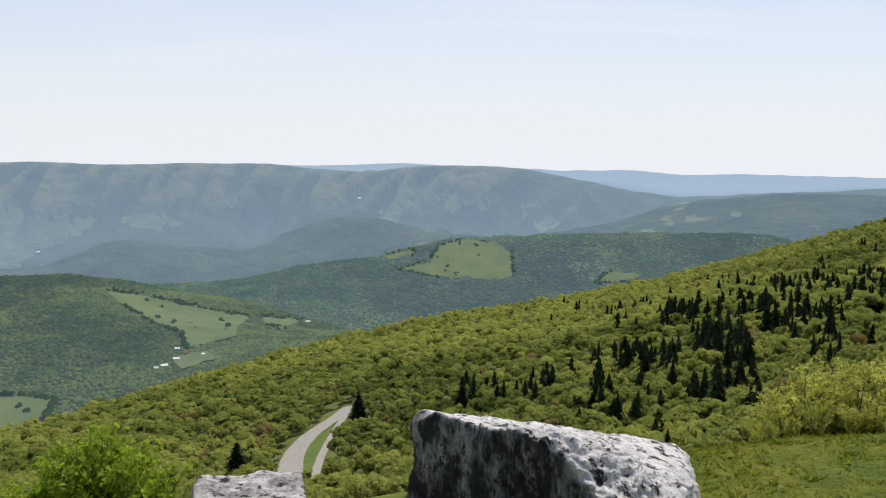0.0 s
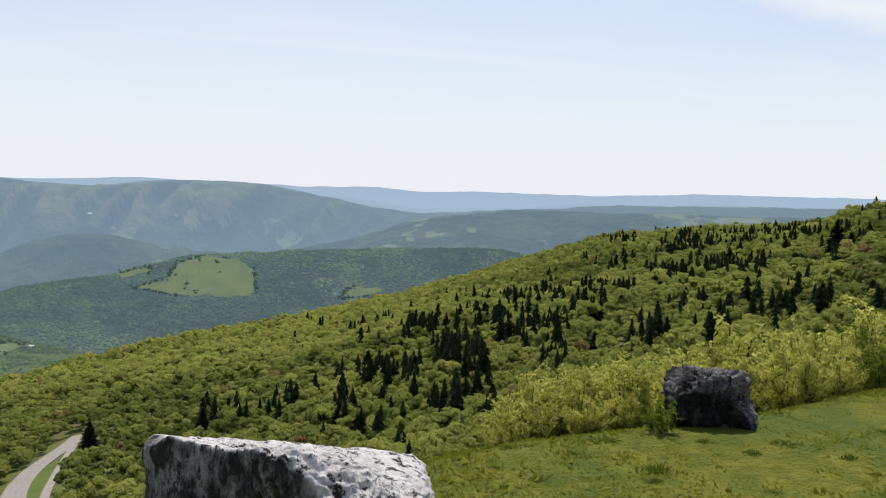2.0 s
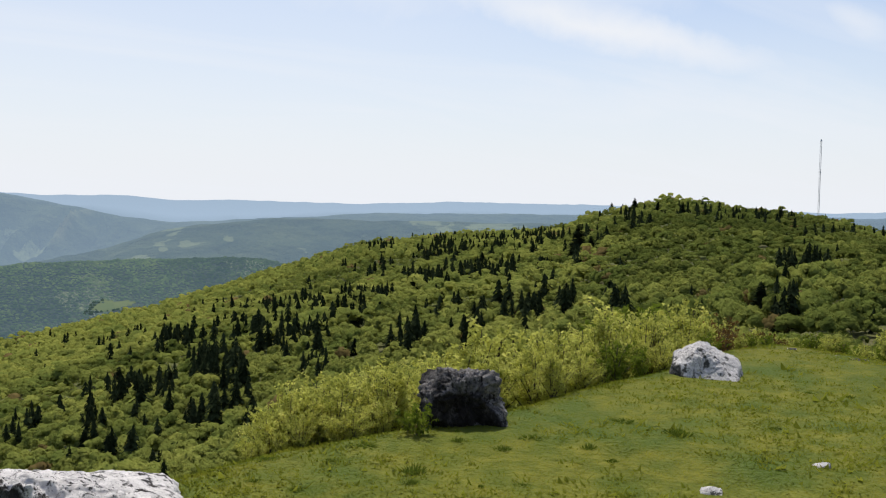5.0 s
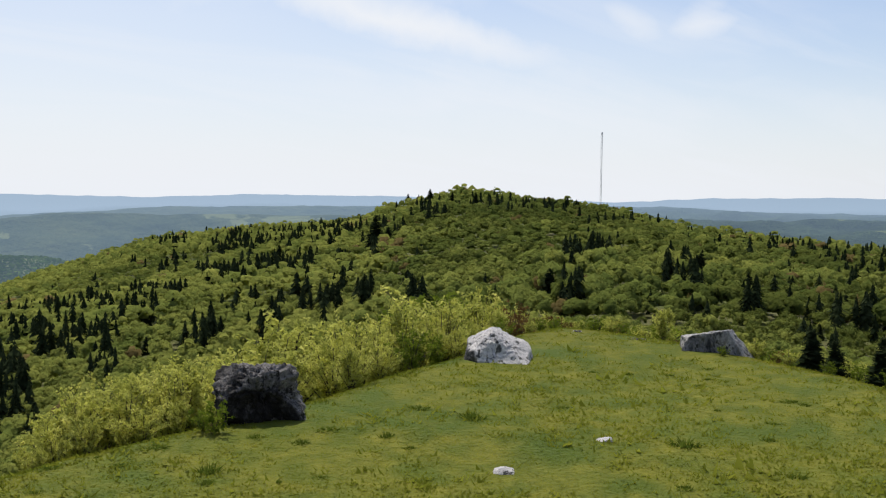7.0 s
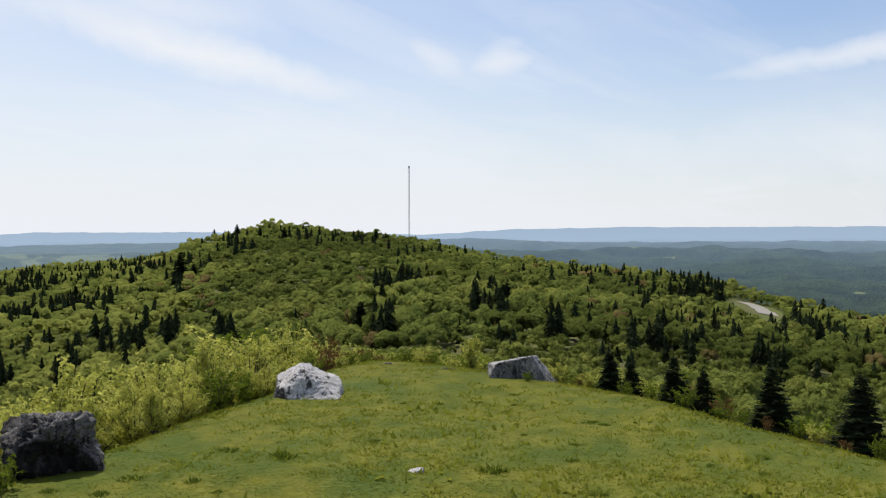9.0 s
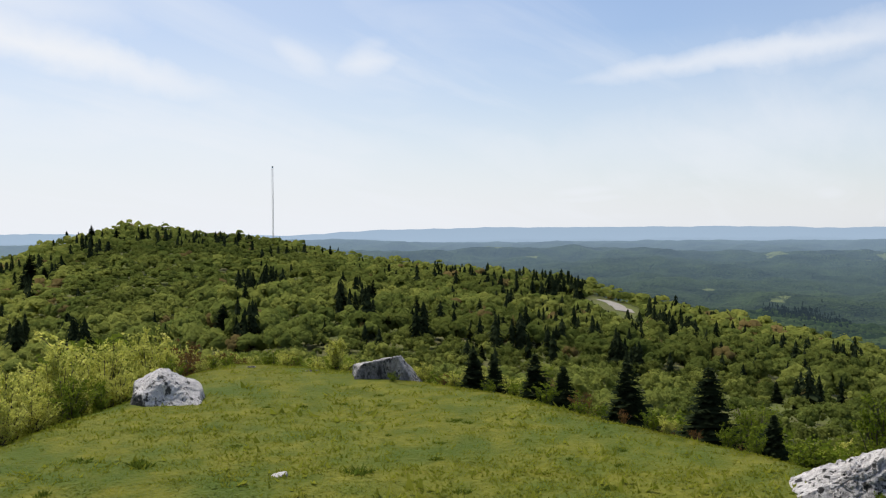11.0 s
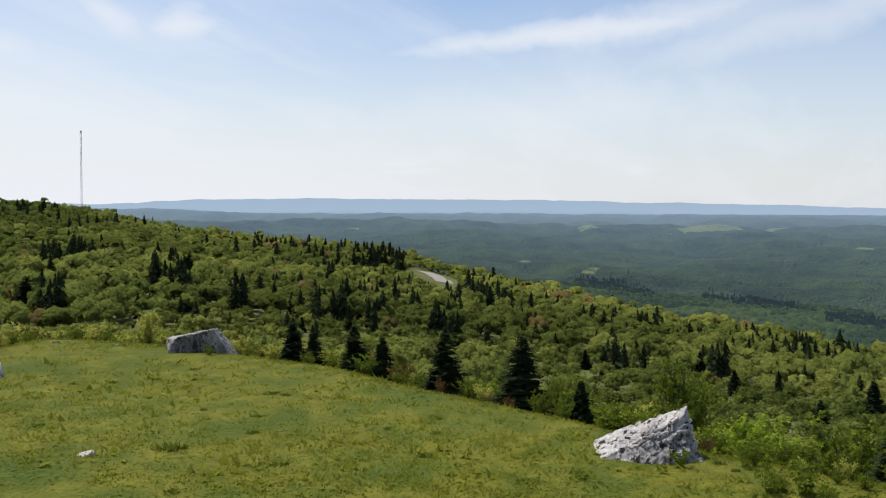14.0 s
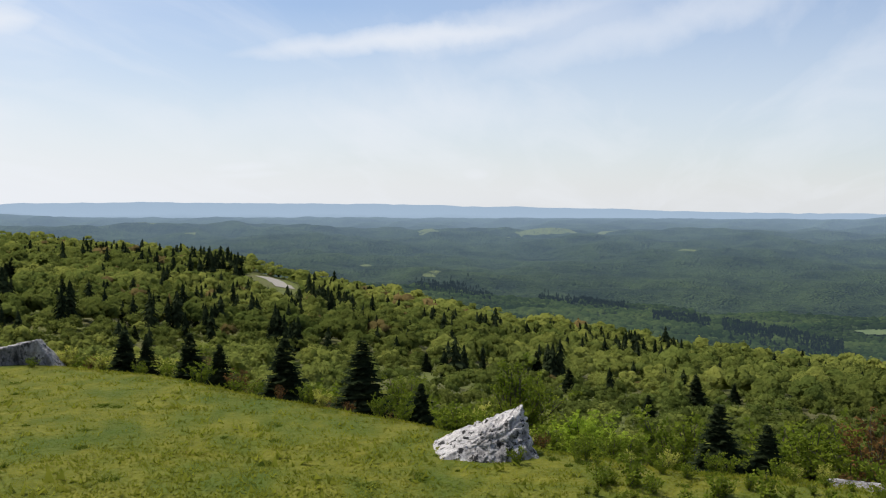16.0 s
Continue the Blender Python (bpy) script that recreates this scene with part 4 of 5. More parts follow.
def cleared(x, y, a, d):
    """Places kept free of trees: the roads and the view on to them."""
    free = np.zeros(len(x), dtype=bool)
    for line, wide, front in ((road_line, 2.8, 10), (track_line, 1.6, 7), (verge_line, 2.8, 8), (far_road, 5, 70)):
        for cx, cy in line[::2]:
            cd, ca = math.hypot(cx, cy), math.degrees(math.atan2(-cx, cy))
            free |= np.hypot(x - cx, y - cy) < wide
            free |= (np.abs(a - ca) * 0.01745 * d < wide * 0.7) & (d < cd) & (d > cd - front)
    for cx, cy, cz, cd, tall in TREE_SPOTS:
        ca, h = math.degrees(math.atan2(-cx, cy)), cd * math.radians(tall)
        free |= np.hypot(x - cx, y - cy) < 0.3 * h
        free |= (np.abs(a - ca) * 0.01745 * d < 0.22 * h + 0.4) & (d < cd) & (d > cd - min(9, 2 + 0.10 * cd))
    return free


def lone_heights(x, y, d):
    return np.degrees(np.arctan2(ground_z(x, y) - EYE, d))


def conifer_tris(rng, levels, arms, droop=0.28):
    """Whorls of drooping boughs round a leader: triangles of a spruce of unit height and about unit spread."""
    out = []
    for i in range(levels):
        f = i / levels
        z = 0.08 + 0.86 * f
        r = min((1 - f) ** 0.75, 0.62 + 0.9 * f) * rng.uniform(0.6, 1.25) + 0.05
        t0 = rng.uniform(0, 6.28)
        for k in range(arms):
            t = t0 + 6.283 * k / arms + rng.normal(0, 0.16)
            q = r * rng.uniform(0.5, 1.15)
            w = 0.36 * 6.283 / arms * q * rng.uniform(0.6, 1.3) + 0.010
            tip = np.array([math.cos(t) * q, math.sin(t) * q, z - droop * q * 0.34 + rng.normal(0, 0.008)])
            s = np.array([-math.sin(t), math.cos(t), 0])
            base = np.array([0, 0, z + 1.25 * 0.86 / levels + 0.02 * rng.random()])
            mid = (tip * 0.62 + base * 0.38)
            out += [[base, mid - s * w, tip], [base, tip, mid + s * w], [mid - s * w * 0.9 - [0, 0, 0.05], mid + s * w * 0.9 - [0, 0, 0.05], tip + [0, 0, 0.01]]]
    out.append([[0.03, 0, 0.9], [-0.02, 0.03, 0.9], [0, 0, 1.02]])
    t = np.array(out, dtype=float).reshape(-1, 3)
    t[:, 2] = np.minimum(t[:, 2], 1.03)
    return t, np.arange(len(t)).reshape(-1, 3), np.zeros(len(t))


def woods():
    rng = np.random.default_rng(5)
    near_p = [lobed_crown(rng, 10, 270, 0.056, False, 0.72) for _ in range(8)]
    mid_p = [lobed_crown(rng, 9, 110, 0.066, False, 0.88) for _ in range(8)]
    far_p = [lobed_crown(rng, 5, 36, 0.09, True) for _ in range(8)]
    last_p = [lobed_crown(rng, 3, 14, 0.13, True) for _ in range(8)]
    for name, protos, spacing, d0, d1, size in (("near", near_p, 1.75, 24, 80, 0.85), ("mid", mid_p, 2.6, 80, 165, 1.5), ("far", far_p, 3.2, 165, 300, 1.85), ("last", last_p, 4.0, 300, 800, 2.2)):
        x, y, a, d = scatter(rng, spacing, -110, 30, d0, d1)
        edge = np.maximum(along(LAWN_D, a) * 1.75 + 3, 0.62 * along(WOODS_D, a))
        k = (d > edge) & (d < along(CREST_D, a) * 1.07) & ~cleared(x, y, a, d)
        x, y, a, d = x[k], y[k], a[k], d[k]
        thin = fbm(x / 14, y / 14, 61, 2)
        k = rng.random(len(x)) < np.where(thin < -0.28, 0.7, 0.98)
        x, y, a, d = x[k], y[k], a[k], d[k]
        young = np.clip((a + 42) / 34, 0, 1)
        # crowns past 200 m tinted paler: distance haze put into leaf colour
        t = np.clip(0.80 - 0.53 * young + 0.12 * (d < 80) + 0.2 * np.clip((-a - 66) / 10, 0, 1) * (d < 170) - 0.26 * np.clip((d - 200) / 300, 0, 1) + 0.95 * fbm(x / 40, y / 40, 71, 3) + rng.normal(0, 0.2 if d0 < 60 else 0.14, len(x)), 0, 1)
        s = size * rng.uniform(0.7, 1.3, len(x)) * (0.9 + 0.25 * (t < 0.5))
        h = s * rng.uniform(1.2, 1.95, len(x))
        red = (rng.random(len(x)) < np.where(a < -60, 0.06, 0.045)) & (fbm(x / 30, y / 30, 81, 2) > -0.1)
        r = ~red
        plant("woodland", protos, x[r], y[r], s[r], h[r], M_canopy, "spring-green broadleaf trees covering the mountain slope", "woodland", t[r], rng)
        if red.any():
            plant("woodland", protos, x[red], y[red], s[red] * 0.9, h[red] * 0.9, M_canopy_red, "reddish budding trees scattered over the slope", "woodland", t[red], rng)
    # far woods on the valley hills
    tiny = [lobed_crown(rng, 1, 0, 0.5, True) for _ in range(12)]
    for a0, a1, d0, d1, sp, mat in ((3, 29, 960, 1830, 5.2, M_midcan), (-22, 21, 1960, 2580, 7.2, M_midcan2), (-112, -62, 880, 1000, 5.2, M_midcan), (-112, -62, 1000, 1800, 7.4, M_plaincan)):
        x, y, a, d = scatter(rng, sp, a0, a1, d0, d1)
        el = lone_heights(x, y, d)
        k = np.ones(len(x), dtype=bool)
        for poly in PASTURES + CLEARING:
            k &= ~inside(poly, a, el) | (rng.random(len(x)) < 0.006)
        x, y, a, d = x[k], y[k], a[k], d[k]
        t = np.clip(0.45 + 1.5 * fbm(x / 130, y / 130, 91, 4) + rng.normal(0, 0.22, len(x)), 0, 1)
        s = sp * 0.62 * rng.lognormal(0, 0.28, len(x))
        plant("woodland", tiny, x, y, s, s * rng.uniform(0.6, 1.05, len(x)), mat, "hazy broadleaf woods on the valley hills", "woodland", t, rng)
    # dark stands of conifers in the lowland
    cone = [conifer_tris(rng, 3, 4) for _ in range(4)]
    for az, el, wide, deep, n in ((-80.8, -5.4, 2.3, 0.6, 520), (-88.4, -6.1, 2.6, 0.3, 420), (-99.5, -7.4, 3.2, 0.5, 700), (-94.0, -6.7, 1.6, 0.3, 260)):
        cx, cy, cz, cd = spot(az, el, 620)
        across, off = rng.uniform(-1, 1, n), rng.normal(0, 1, n)
        bear, dist = az + across * wide, cd + (off * 130 + 160 * fbm(across * 2, across * 0, 151, 2)) * deep
        x, y = polar(bear, dist)
        h = rng.uniform(5, 9, n)
        plant("spruce_wood", cone, x, y, h * 0.45, h, M_darkwood, "dark stand of conifers in the lowland woods", "spruces", rng.random(n), rng, False)

    # hedges and field trees
    hx, hy = [], []
    for poly, sides in ((PASTURES[0], (0, 1, 2, 3, 8, 9, 10)), (PASTURES[2], (0, 1, 2, 5, 8)), (PASTURES[3], (0, 1)), (PASTURES[4], (3, 2)), (PASTURES[1], (0, 2)), (PASTURES[5], (0, 1))):
        for k in sides:
            (a0, e0), (a1, e1) = poly[k % len(poly)], poly[(k + 1) % len(poly)]
            for f in np.arange(0, 1, 0.02):
                if rng.random() < 0.5:
                    x, y, z, d = spot(a0 + (a1 - a0) * f + rng.normal(0, 0.05), e0 + (e1 - e0) * f + rng.normal(0, 0.04), 880)
                    hx.append(x)
                    hy.append(y)
    for az, el in ((17.0, -8.0), (16.2, -8.35), (15.7, -9.3), (16.6, -8.95), (13.0, -9.3), (12.6, -9.6), (-0.4, -6.3), (-2.2, -5.6), (-0.9, -6.7), (-0.2, -6.5), (-2.0, -5.0), (-1.0, -4.9), (-2.4, -4.7), (24, -13.4), (23.4, -13.7), (22.6, -13.9)):
        for _ in range(3):
            x, y, z, d = spot(az + rng.normal(0, 0.08), el + rng.normal(0, 0.03), 880)
            hx.append(x)
            hy.append(y)
    s = rng.uniform(3.0, 6.0, len(hx))
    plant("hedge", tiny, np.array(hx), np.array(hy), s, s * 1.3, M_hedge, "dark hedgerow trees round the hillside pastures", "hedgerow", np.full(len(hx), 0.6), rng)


woods()


def spruces_far():
    rng = np.random.default_rng(9)
    protos, fine = [conifer_tris(rng, 7, 6) for _ in range(8)], [conifer_tris(rng, 13, 8) for _ in range(6)]
    x, y, a, d = scatter(rng, 2.7, -110, 24, 60, 700)
    cd = along(CREST_D, a)
    k = (d > np.maximum(along(LAWN_D, a) * 1.9 + 4, 0.8 * along(WOODS_D, a))) & (d < cd * 1.03) & ~cleared(x, y, a, d)
    x, y, a, d = x[k], y[k], a[k], d[k]
    el = lone_heights(x, y, d)
    for cx, cy, cz, cd2, tall in TREE_SPOTS:
        ca, w = math.degrees(math.atan2(-cx, cy)), 0.3 * tall
        k = ~((np.abs(a - ca) < w) & (d > cd2) & (el < math.degrees(math.atan2(cz - EYE, cd2)) + tall))
        x, y, a, d, el = x[k], y[k], a[k], d[k], el[k]
    p = np.where(a > -38.5, 0.005, np.where(a > -55, 0.014, 0.055)) * (a < -5)
    k = rng.random(len(x)) < p
    x, y, a, d = x[k], y[k], a[k], d[k]
    h = d * np.radians(rng.lognormal(math.log(0.5), 0.3, len(x)))
    gx, gy, gh = [x], [y], [np.clip(h, 0.8, 3.5) + 1.5]
    # groves: bearing, height, spreads, trees, height of a tree (degrees)
    for az, el0, sa, se, n, tall in GROVES_WEST + GROVES_BELT + GROVES_SPUR + GROVES_KNOB + GROVES_SADDLE + GROVES_EAST:
        for _ in range(int((1.7 if az > -50 else 1.3) * n)):
            size = 0.95 * tall * rng.lognormal(0, 0.28)
            at, top = az + sa * np.clip(rng.normal(0, 0.75), -1.6, 1.6), el0 + se * np.clip(rng.normal(0, 0.75), -1.6, 1.6)
            near, cover = max(45.0, 1.8 * float(along(LAWN_D, az))), 2.0
            for _ in range(2):
                px, py, pz, pd = spot(at, top - 0.5 * size, near, 4800.0, cover)
                cover = float(np.interp(pd, (50, 120, 230, 450), (1.1, 2.1, 2.7, 3.4)))
            if pd < 1.08 * float(along(CREST_D, az)):
                gx.append([px])
                gy.append([py])
                gh.append([min(pd * math.radians(size) * (0.88 if az > -38 else 0.78), 3.4) + cover])
    x, y, h = np.concatenate(gx), np.concatenate(gy), np.concatenate(gh)
    d = np.hypot(x, y)
    k = ~cleared(x, y, np.degrees(np.arctan2(-x, y)), d)
    x, y, h, d = x[k], y[k], h[k], d[k]
    wide = h * rng.uniform(0.22, 0.36, len(x))
    for protos, k in ((protos, d > 150), (fine, d <= 150)):
        plant("spruce_wood", protos, x[k], y[k], wide[k], h[k], M_spruce, "dark spruces scattered through the broadleaf slope", "spruces", rng.random(k.sum()), rng, False)


spruces_far()


def spruce_meshes():
    """Foliage of a spruce of unit height: uneven boughs, each hung with small ragged sprays."""
    rng = np.random.default_rng(13)
    found = []
    for k in range(5):
        lean, out = rng.uniform(0, 6.28), []
        for i in range(30):
            f = i / 30
            z = 0.05 + 0.92 * f
            r = (0.36 * (1 - f) ** 0.85 + 0.012) * rng.uniform(0.75, 1.12)
            for j in range(int(12 - 5 * f)):
                t = rng.uniform(0, 6.28)
                q = r * rng.uniform(0.55, 1.2) * (1 + 0.18 * math.cos(t - lean))
                ray, side = np.array([math.cos(t), math.sin(t), 0]), np.array([-math.sin(t), math.cos(t), 0])
                for u in np.arange(0.22, 1.02, 0.16):
                    p = ray * q * u + [0, 0, z - 0.30 * q * u + 0.16 * q * u * u]
                    w = (0.042 * (1.15 - 0.6 * u) * (1 - 0.5 * f) + 0.006) * rng.uniform(0.6, 1.4)
                    for sign in (-1, 1):
                        tip = p + side * sign * w * 1.5 + ray * w * rng.uniform(0.2, 1.2) - [0, 0, w * rng.uniform(0.2, 1.0)]
                        out.append([p - ray * w * 0.8 + [0, 0, 0.006], p + ray * w * 0.9, tip])
                p = ray * q + [0, 0, z - 0.14 * q]
                out.append([p - side * 0.012, p + side * 0.012, p + ray * 0.03 + [0, 0, 0.006]])
            # the dense inner foliage
            for j in range(4):
                t = rng.uniform(0, 6.28)
                ray, side = np.array([math.cos(t), math.sin(t), 0]), np.array([-math.sin(t), math.cos(t), 0])
                out.append([np.array([0, 0, z + 0.07 * (1 - f)]), ray * r * 0.6 - side * r * 0.45 + [0, 0, z - 0.05 * (1 - f)], ray * r * 0.6 + side * r * 0.45 + [0, 0, z - 0.05 * (1 - f)]])
        out.append([[0.008, 0, 0.94], [-0.006, 0.008, 0.94], [0, 0, 1.02]])
        t = np.array(out, dtype=float).reshape(-1, 3)
        found.append(quads_mesh("foliage", t, np.arange(len(t)).reshape(-1, 3), [M_spruce], tint=np.repeat(np.clip(rng.normal(0.5, 0.25, len(t) // 3), 0, 1), 3)))
    return found


def trunk_mesh(name, r0, r1, h, sides=7):
    a = np.arange(sides) * 2 * math.pi / sides
    v = np.concatenate([np.stack([np.cos(a) * r, np.sin(a) * r, np.full(sides, z)], 1) for r, z in ((r0, -0.05), ((r0 + r1) / 2, h * 0.5), (r1, h))])
    f = np.array([[k * sides + i, k * sides + (i + 1) % sides, (k + 1) * sides + (i + 1) % sides, (k + 1) * sides + i] for k in (0, 1) for i in range(sides)])
    return quads_mesh(name, v, f, [M_bark])


SPRUCE_BOUGHS, SPRUCE_TRUNK = spruce_meshes(), trunk_mesh("trunk", 0.022, 0.006, 0.9)


def spruce(az, el, tall, place, k):
    x, y, z, d = place
    h = EYE + d * math.tan(radians(el + tall)) - z
    ob = tagged(new("spruce_tree"), "dark green spruce with drooping boughs among broadleaf scrub", "spruce", "spruces on the slope")
    ob.matrix_world = pose(x, y, z - 0.02, 0, 0, 67 * k) @ Matrix.Diagonal((1.25 * h, 1.25 * h, h, 1))
    for name, me in (("foliage", SPRUCE_BOUGHS[k % 5]), ("trunk", SPRUCE_TRUNK)):
        new(name, me).parent = ob


for k, ((a, e, t), place) in enumerate(zip(SPRUCES + SPRUCES_UP + SPRUCES_LEFT, TREE_SPOTS)):
    spruce(a, e, t, place[:4], k)


# ---- shrubs along the edge of the lawn ----
def shrub_meshes(seed, stems, twigs, leaves, leaf, mat, spread=0.5, bare=0.15):
    """A bush of unit height: stems fanning from the ground, twigs leaving them at sharp angles, leaves along the twigs."""
    rng = np.random.default_rng(seed)
    sv, sf, quads, tints = [], [], [], []

    def limb(path, r0, r1):
        base, n = len(sv), len(path)
        for p, q in zip(path, np.linspace(r0, r1, n)):
            for k in range(3):
                sv.append(p + q * np.array([math.cos(2.09 * k), math.sin(2.09 * k), 0]))
        for i in range(n - 1):
            for k in range(3):
                sf.append([base + 3 * i + k, base + 3 * i + (k + 1) % 3, base + 3 * i + 3 + (k + 1) % 3, base + 3 * i + 3 + k])

    for b in range(stems):
        t = 6.283 * b / stems + rng.normal(0, 0.4)
        out = spread * rng.uniform(0.1, 0.95)
        top = rng.uniform(0.62, 0.9) * (1.0 - 0.30 * (out / spread) ** 2)
        s = np.linspace(0, 1, 4)
        stem = np.stack([math.cos(t) * out * s ** 1.2, math.sin(t) * out * s ** 1.2, top * s], 1) + rng.normal(0, 0.02, (4, 3)) * s[:, None]
        limb(stem, 0.012, 0.004)
        own = rng.normal(0.5, 0.16)
        for w in range(twigs):
            f = bare + (1 - bare) * (w + rng.random()) / twigs
            p0 = np.array([np.interp(f, s, stem[:, k]) for k in range(3)])
            q = t + rng.normal(0, 1.5)
            ray = np.array([math.cos(q), math.sin(q), rng.uniform(0.35, 1.7)])
            long = rng.uniform(0.14, 0.30) * (1.15 - 0.4 * f) * (0.6 + 0.8 * spread)
            p1 = p0 + ray / np.linalg.norm(ray) * long
            limb([p0, p1], 0.004, 0.0015)
            g = rng.random(leaves) ** 0.7 * 1.05
            p = p0 + (p1 - p0) * g[:, None] + rng.normal(0, 1, (leaves, 3)) * (leaf * 0.9)
            m = rng.normal(0, 1, (leaves, 3)) + [0, 0, 0.9]
            m /= np.linalg.norm(m, axis=1)[:, None]
            u = np.cross(m, rng.normal(0, 1, (leaves, 3)))
            u /= np.linalg.norm(u, axis=1)[:, None]
            v = np.cross(m, u)
            z = leaf * rng.uniform(0.6, 1.35, (leaves, 1))
            quads.append(np.stack([p - u * z, p + u * z * 0.7 - v * z * 0.75, p + u * z * 0.9 + v * z * 0.75], 1))
            tints.append(np.clip(own + rng.normal(0, 0.10) + rng.normal(0, 0.12, leaves), 0, 1))
    q = np.concatenate(quads).reshape(-1, 3)
    q[:, 2] = np.maximum(q[:, 2], 0.01)
    return (quads_mesh("stem_tangle", np.array(sv), np.array(sf), [M_bark]), quads_mesh("foliage", q, np.arange(len(q)).reshape(-1, 3), [mat], tint=np.repeat(np.concatenate(tints), 3)))


YELLOW = [shrub_meshes(s, 13, 10, 26, 0.0195, M_shrub, 0.52, 0.12) for s in range(20, 26)]
GREEN = [shrub_meshes(s, 11, 7, 18, 0.027, M_shrub_green, 0.6, 0.08) for s in range(30, 34)]
RUSSET = [shrub_meshes(s, 11, 6, 11, 0.026, M_shrub_red, 0.55, 0.2) for s in range(40, 42)]
LOW = [shrub_meshes(s, 10, 4, 10, 0.055, M_shrub_green, 0.75, 0.05) for s in range(50, 53)]
BRIGHT = [shrub_meshes(s, 18, 10, 24, 0.030, M_beech, 0.8, 0.1) for s in range(60, 62)]
FEATHER = [shrub_meshes(s, 26, 10, 24, 0.015, M_shrub_green, 0.45, 0.25) for s in range(70, 72)]


def shrub(kind, variant, az, d, h, wide, label, group="shrubs along the lawn edge"):
    x, y = polar(az, d)
    ob = tagged(new("shrub"), label, "shrub", group)
    ob.matrix_world = pose(float(x), float(y), float(ground_z(x, y)) - 0.02, 0, 0, (az * 97 + d * 53) % 360) @ Matrix.Diagonal((h * wide, h * wide, h, 1))
    for name, me in zip(("stem_tangle", "foliage"), kind[variant % len(kind)]):
        new(name, me).parent = ob
    return ob


def shrub_band():
    rng = np.random.default_rng(17)
    tops = [(-17.5, -14.2), (-19, -12.6), (-21.2, -10.8), (-24, -10.0), (-28, -8.9), (-32, -7.8), (-36.5, -7.0), (-40.3, -5.95), (-43, -6.1), (-45.3, -6.5), (-47.5, -7.1), (-50, -7.6)]
    ta, te = [t[0] for t in tops][::-1], [t[1] for t in tops][::-1]
    for row, (reach, share) in enumerate(((1.06, 0.58), (1.17, 0.84), (1.30, 1.04), (1.45, 1.15), (1.62, 1.2))):
        a = -17.6 - 0.6 * row
        while a > -50:
            d = float(along(LAWN_D, a)) * reach + rng.uniform(-0.3, 0.6)
            x, y = polar(a, d)
            g = float(ground_z(x, y))
            edge = float(along(LAWN, a))
            top = edge + (float(np.interp(a, ta, te)) - edge) * share * rng.uniform(0.70, 1.10)
            h = EYE + d * math.tan(radians(top)) - g
            if h > 0.25 and not (-34.2 < a < -27.6 and row == 0):
                if -49 < a < -44.5 and rng.random() < 0.5:
                    shrub(RUSSET, int(rng.integers(2)), a, d, h, rng.uniform(0.9, 1.3), "russet-leaved bush on the bank below the lawn")
                elif a < -38 and rng.random() < 0.4:
                    shrub(GREEN, int(rng.integers(4)), a, d, h, rng.uniform(0.9, 1.3), "fresh green bush on the bank below the lawn")
                else:
                    shrub(YELLOW, int(rng.integers(6)), a, d, h, rng.uniform(0.85, 1.25), "yellow-green bush with young spring leaves at the lawn edge")
            a -= math.degrees(max(h, 0.5) * rng.uniform(0.50, 0.80) / d)
    # the lower, greener edge on the far side of the lawn
    a = -50.5
    while a > -109:
        for row in range(4 if a > -86 else 2):
            aa = a + rng.uniform(-0.8, 0.8)
            d = float(along(LAWN_D, aa)) * (1.03 + 0.16 * row) + rng.uniform(0.0, 1.0)
            h = rng.uniform(0.3, 0.62) * (1 + 0.45 * row) * (0.85 if aa < -86 else 1.0)
            if -59 < aa < -54.5 and row == 0:
                continue
            kind, label = (GREEN, "fresh green bush at the lawn edge") if rng.random() < 0.5 else (LOW, "low spreading green bush at the lawn edge")
            if rng.random() < 0.10:
                kind, label = RUSSET, "low russet bush at the lawn edge"
            elif rng.random() < 0.22:
                kind, label = YELLOW, "yellow-green bush with young leaves at the lawn edge"
            shrub(kind, int(rng.integers(5)), aa, d, h, rng.uniform(0.9, 1.4), label)
        a -= rng.uniform(1.2, 1.9)


shrub_band()
for v, a, d, top, w in ((0, -20.7, 18.2, -10.6, 0.85), (1, -22.2, 18.6, -10.5, 0.9), (2, -23.8, 18.8, -10.2, 0.85), (3, -25.6, 19.0, -9.8, 0.8), (4, -19.4, 17.6, -12.2, 0.9), (0, -36.0, 23.5, -7.1, 0.8), (2, -38.8, 25.0, -6.3, 0.8), (3, -41.5, 27.0, -5.9, 0.8)):
    x, y = polar(a, d)
    shrub(YELLOW, v, a, d, EYE + d * math.tan(radians(top)) - float(ground_z(x, y)), w, "tall yellow-green bush with young spring leaves", "bushes that stand alone")


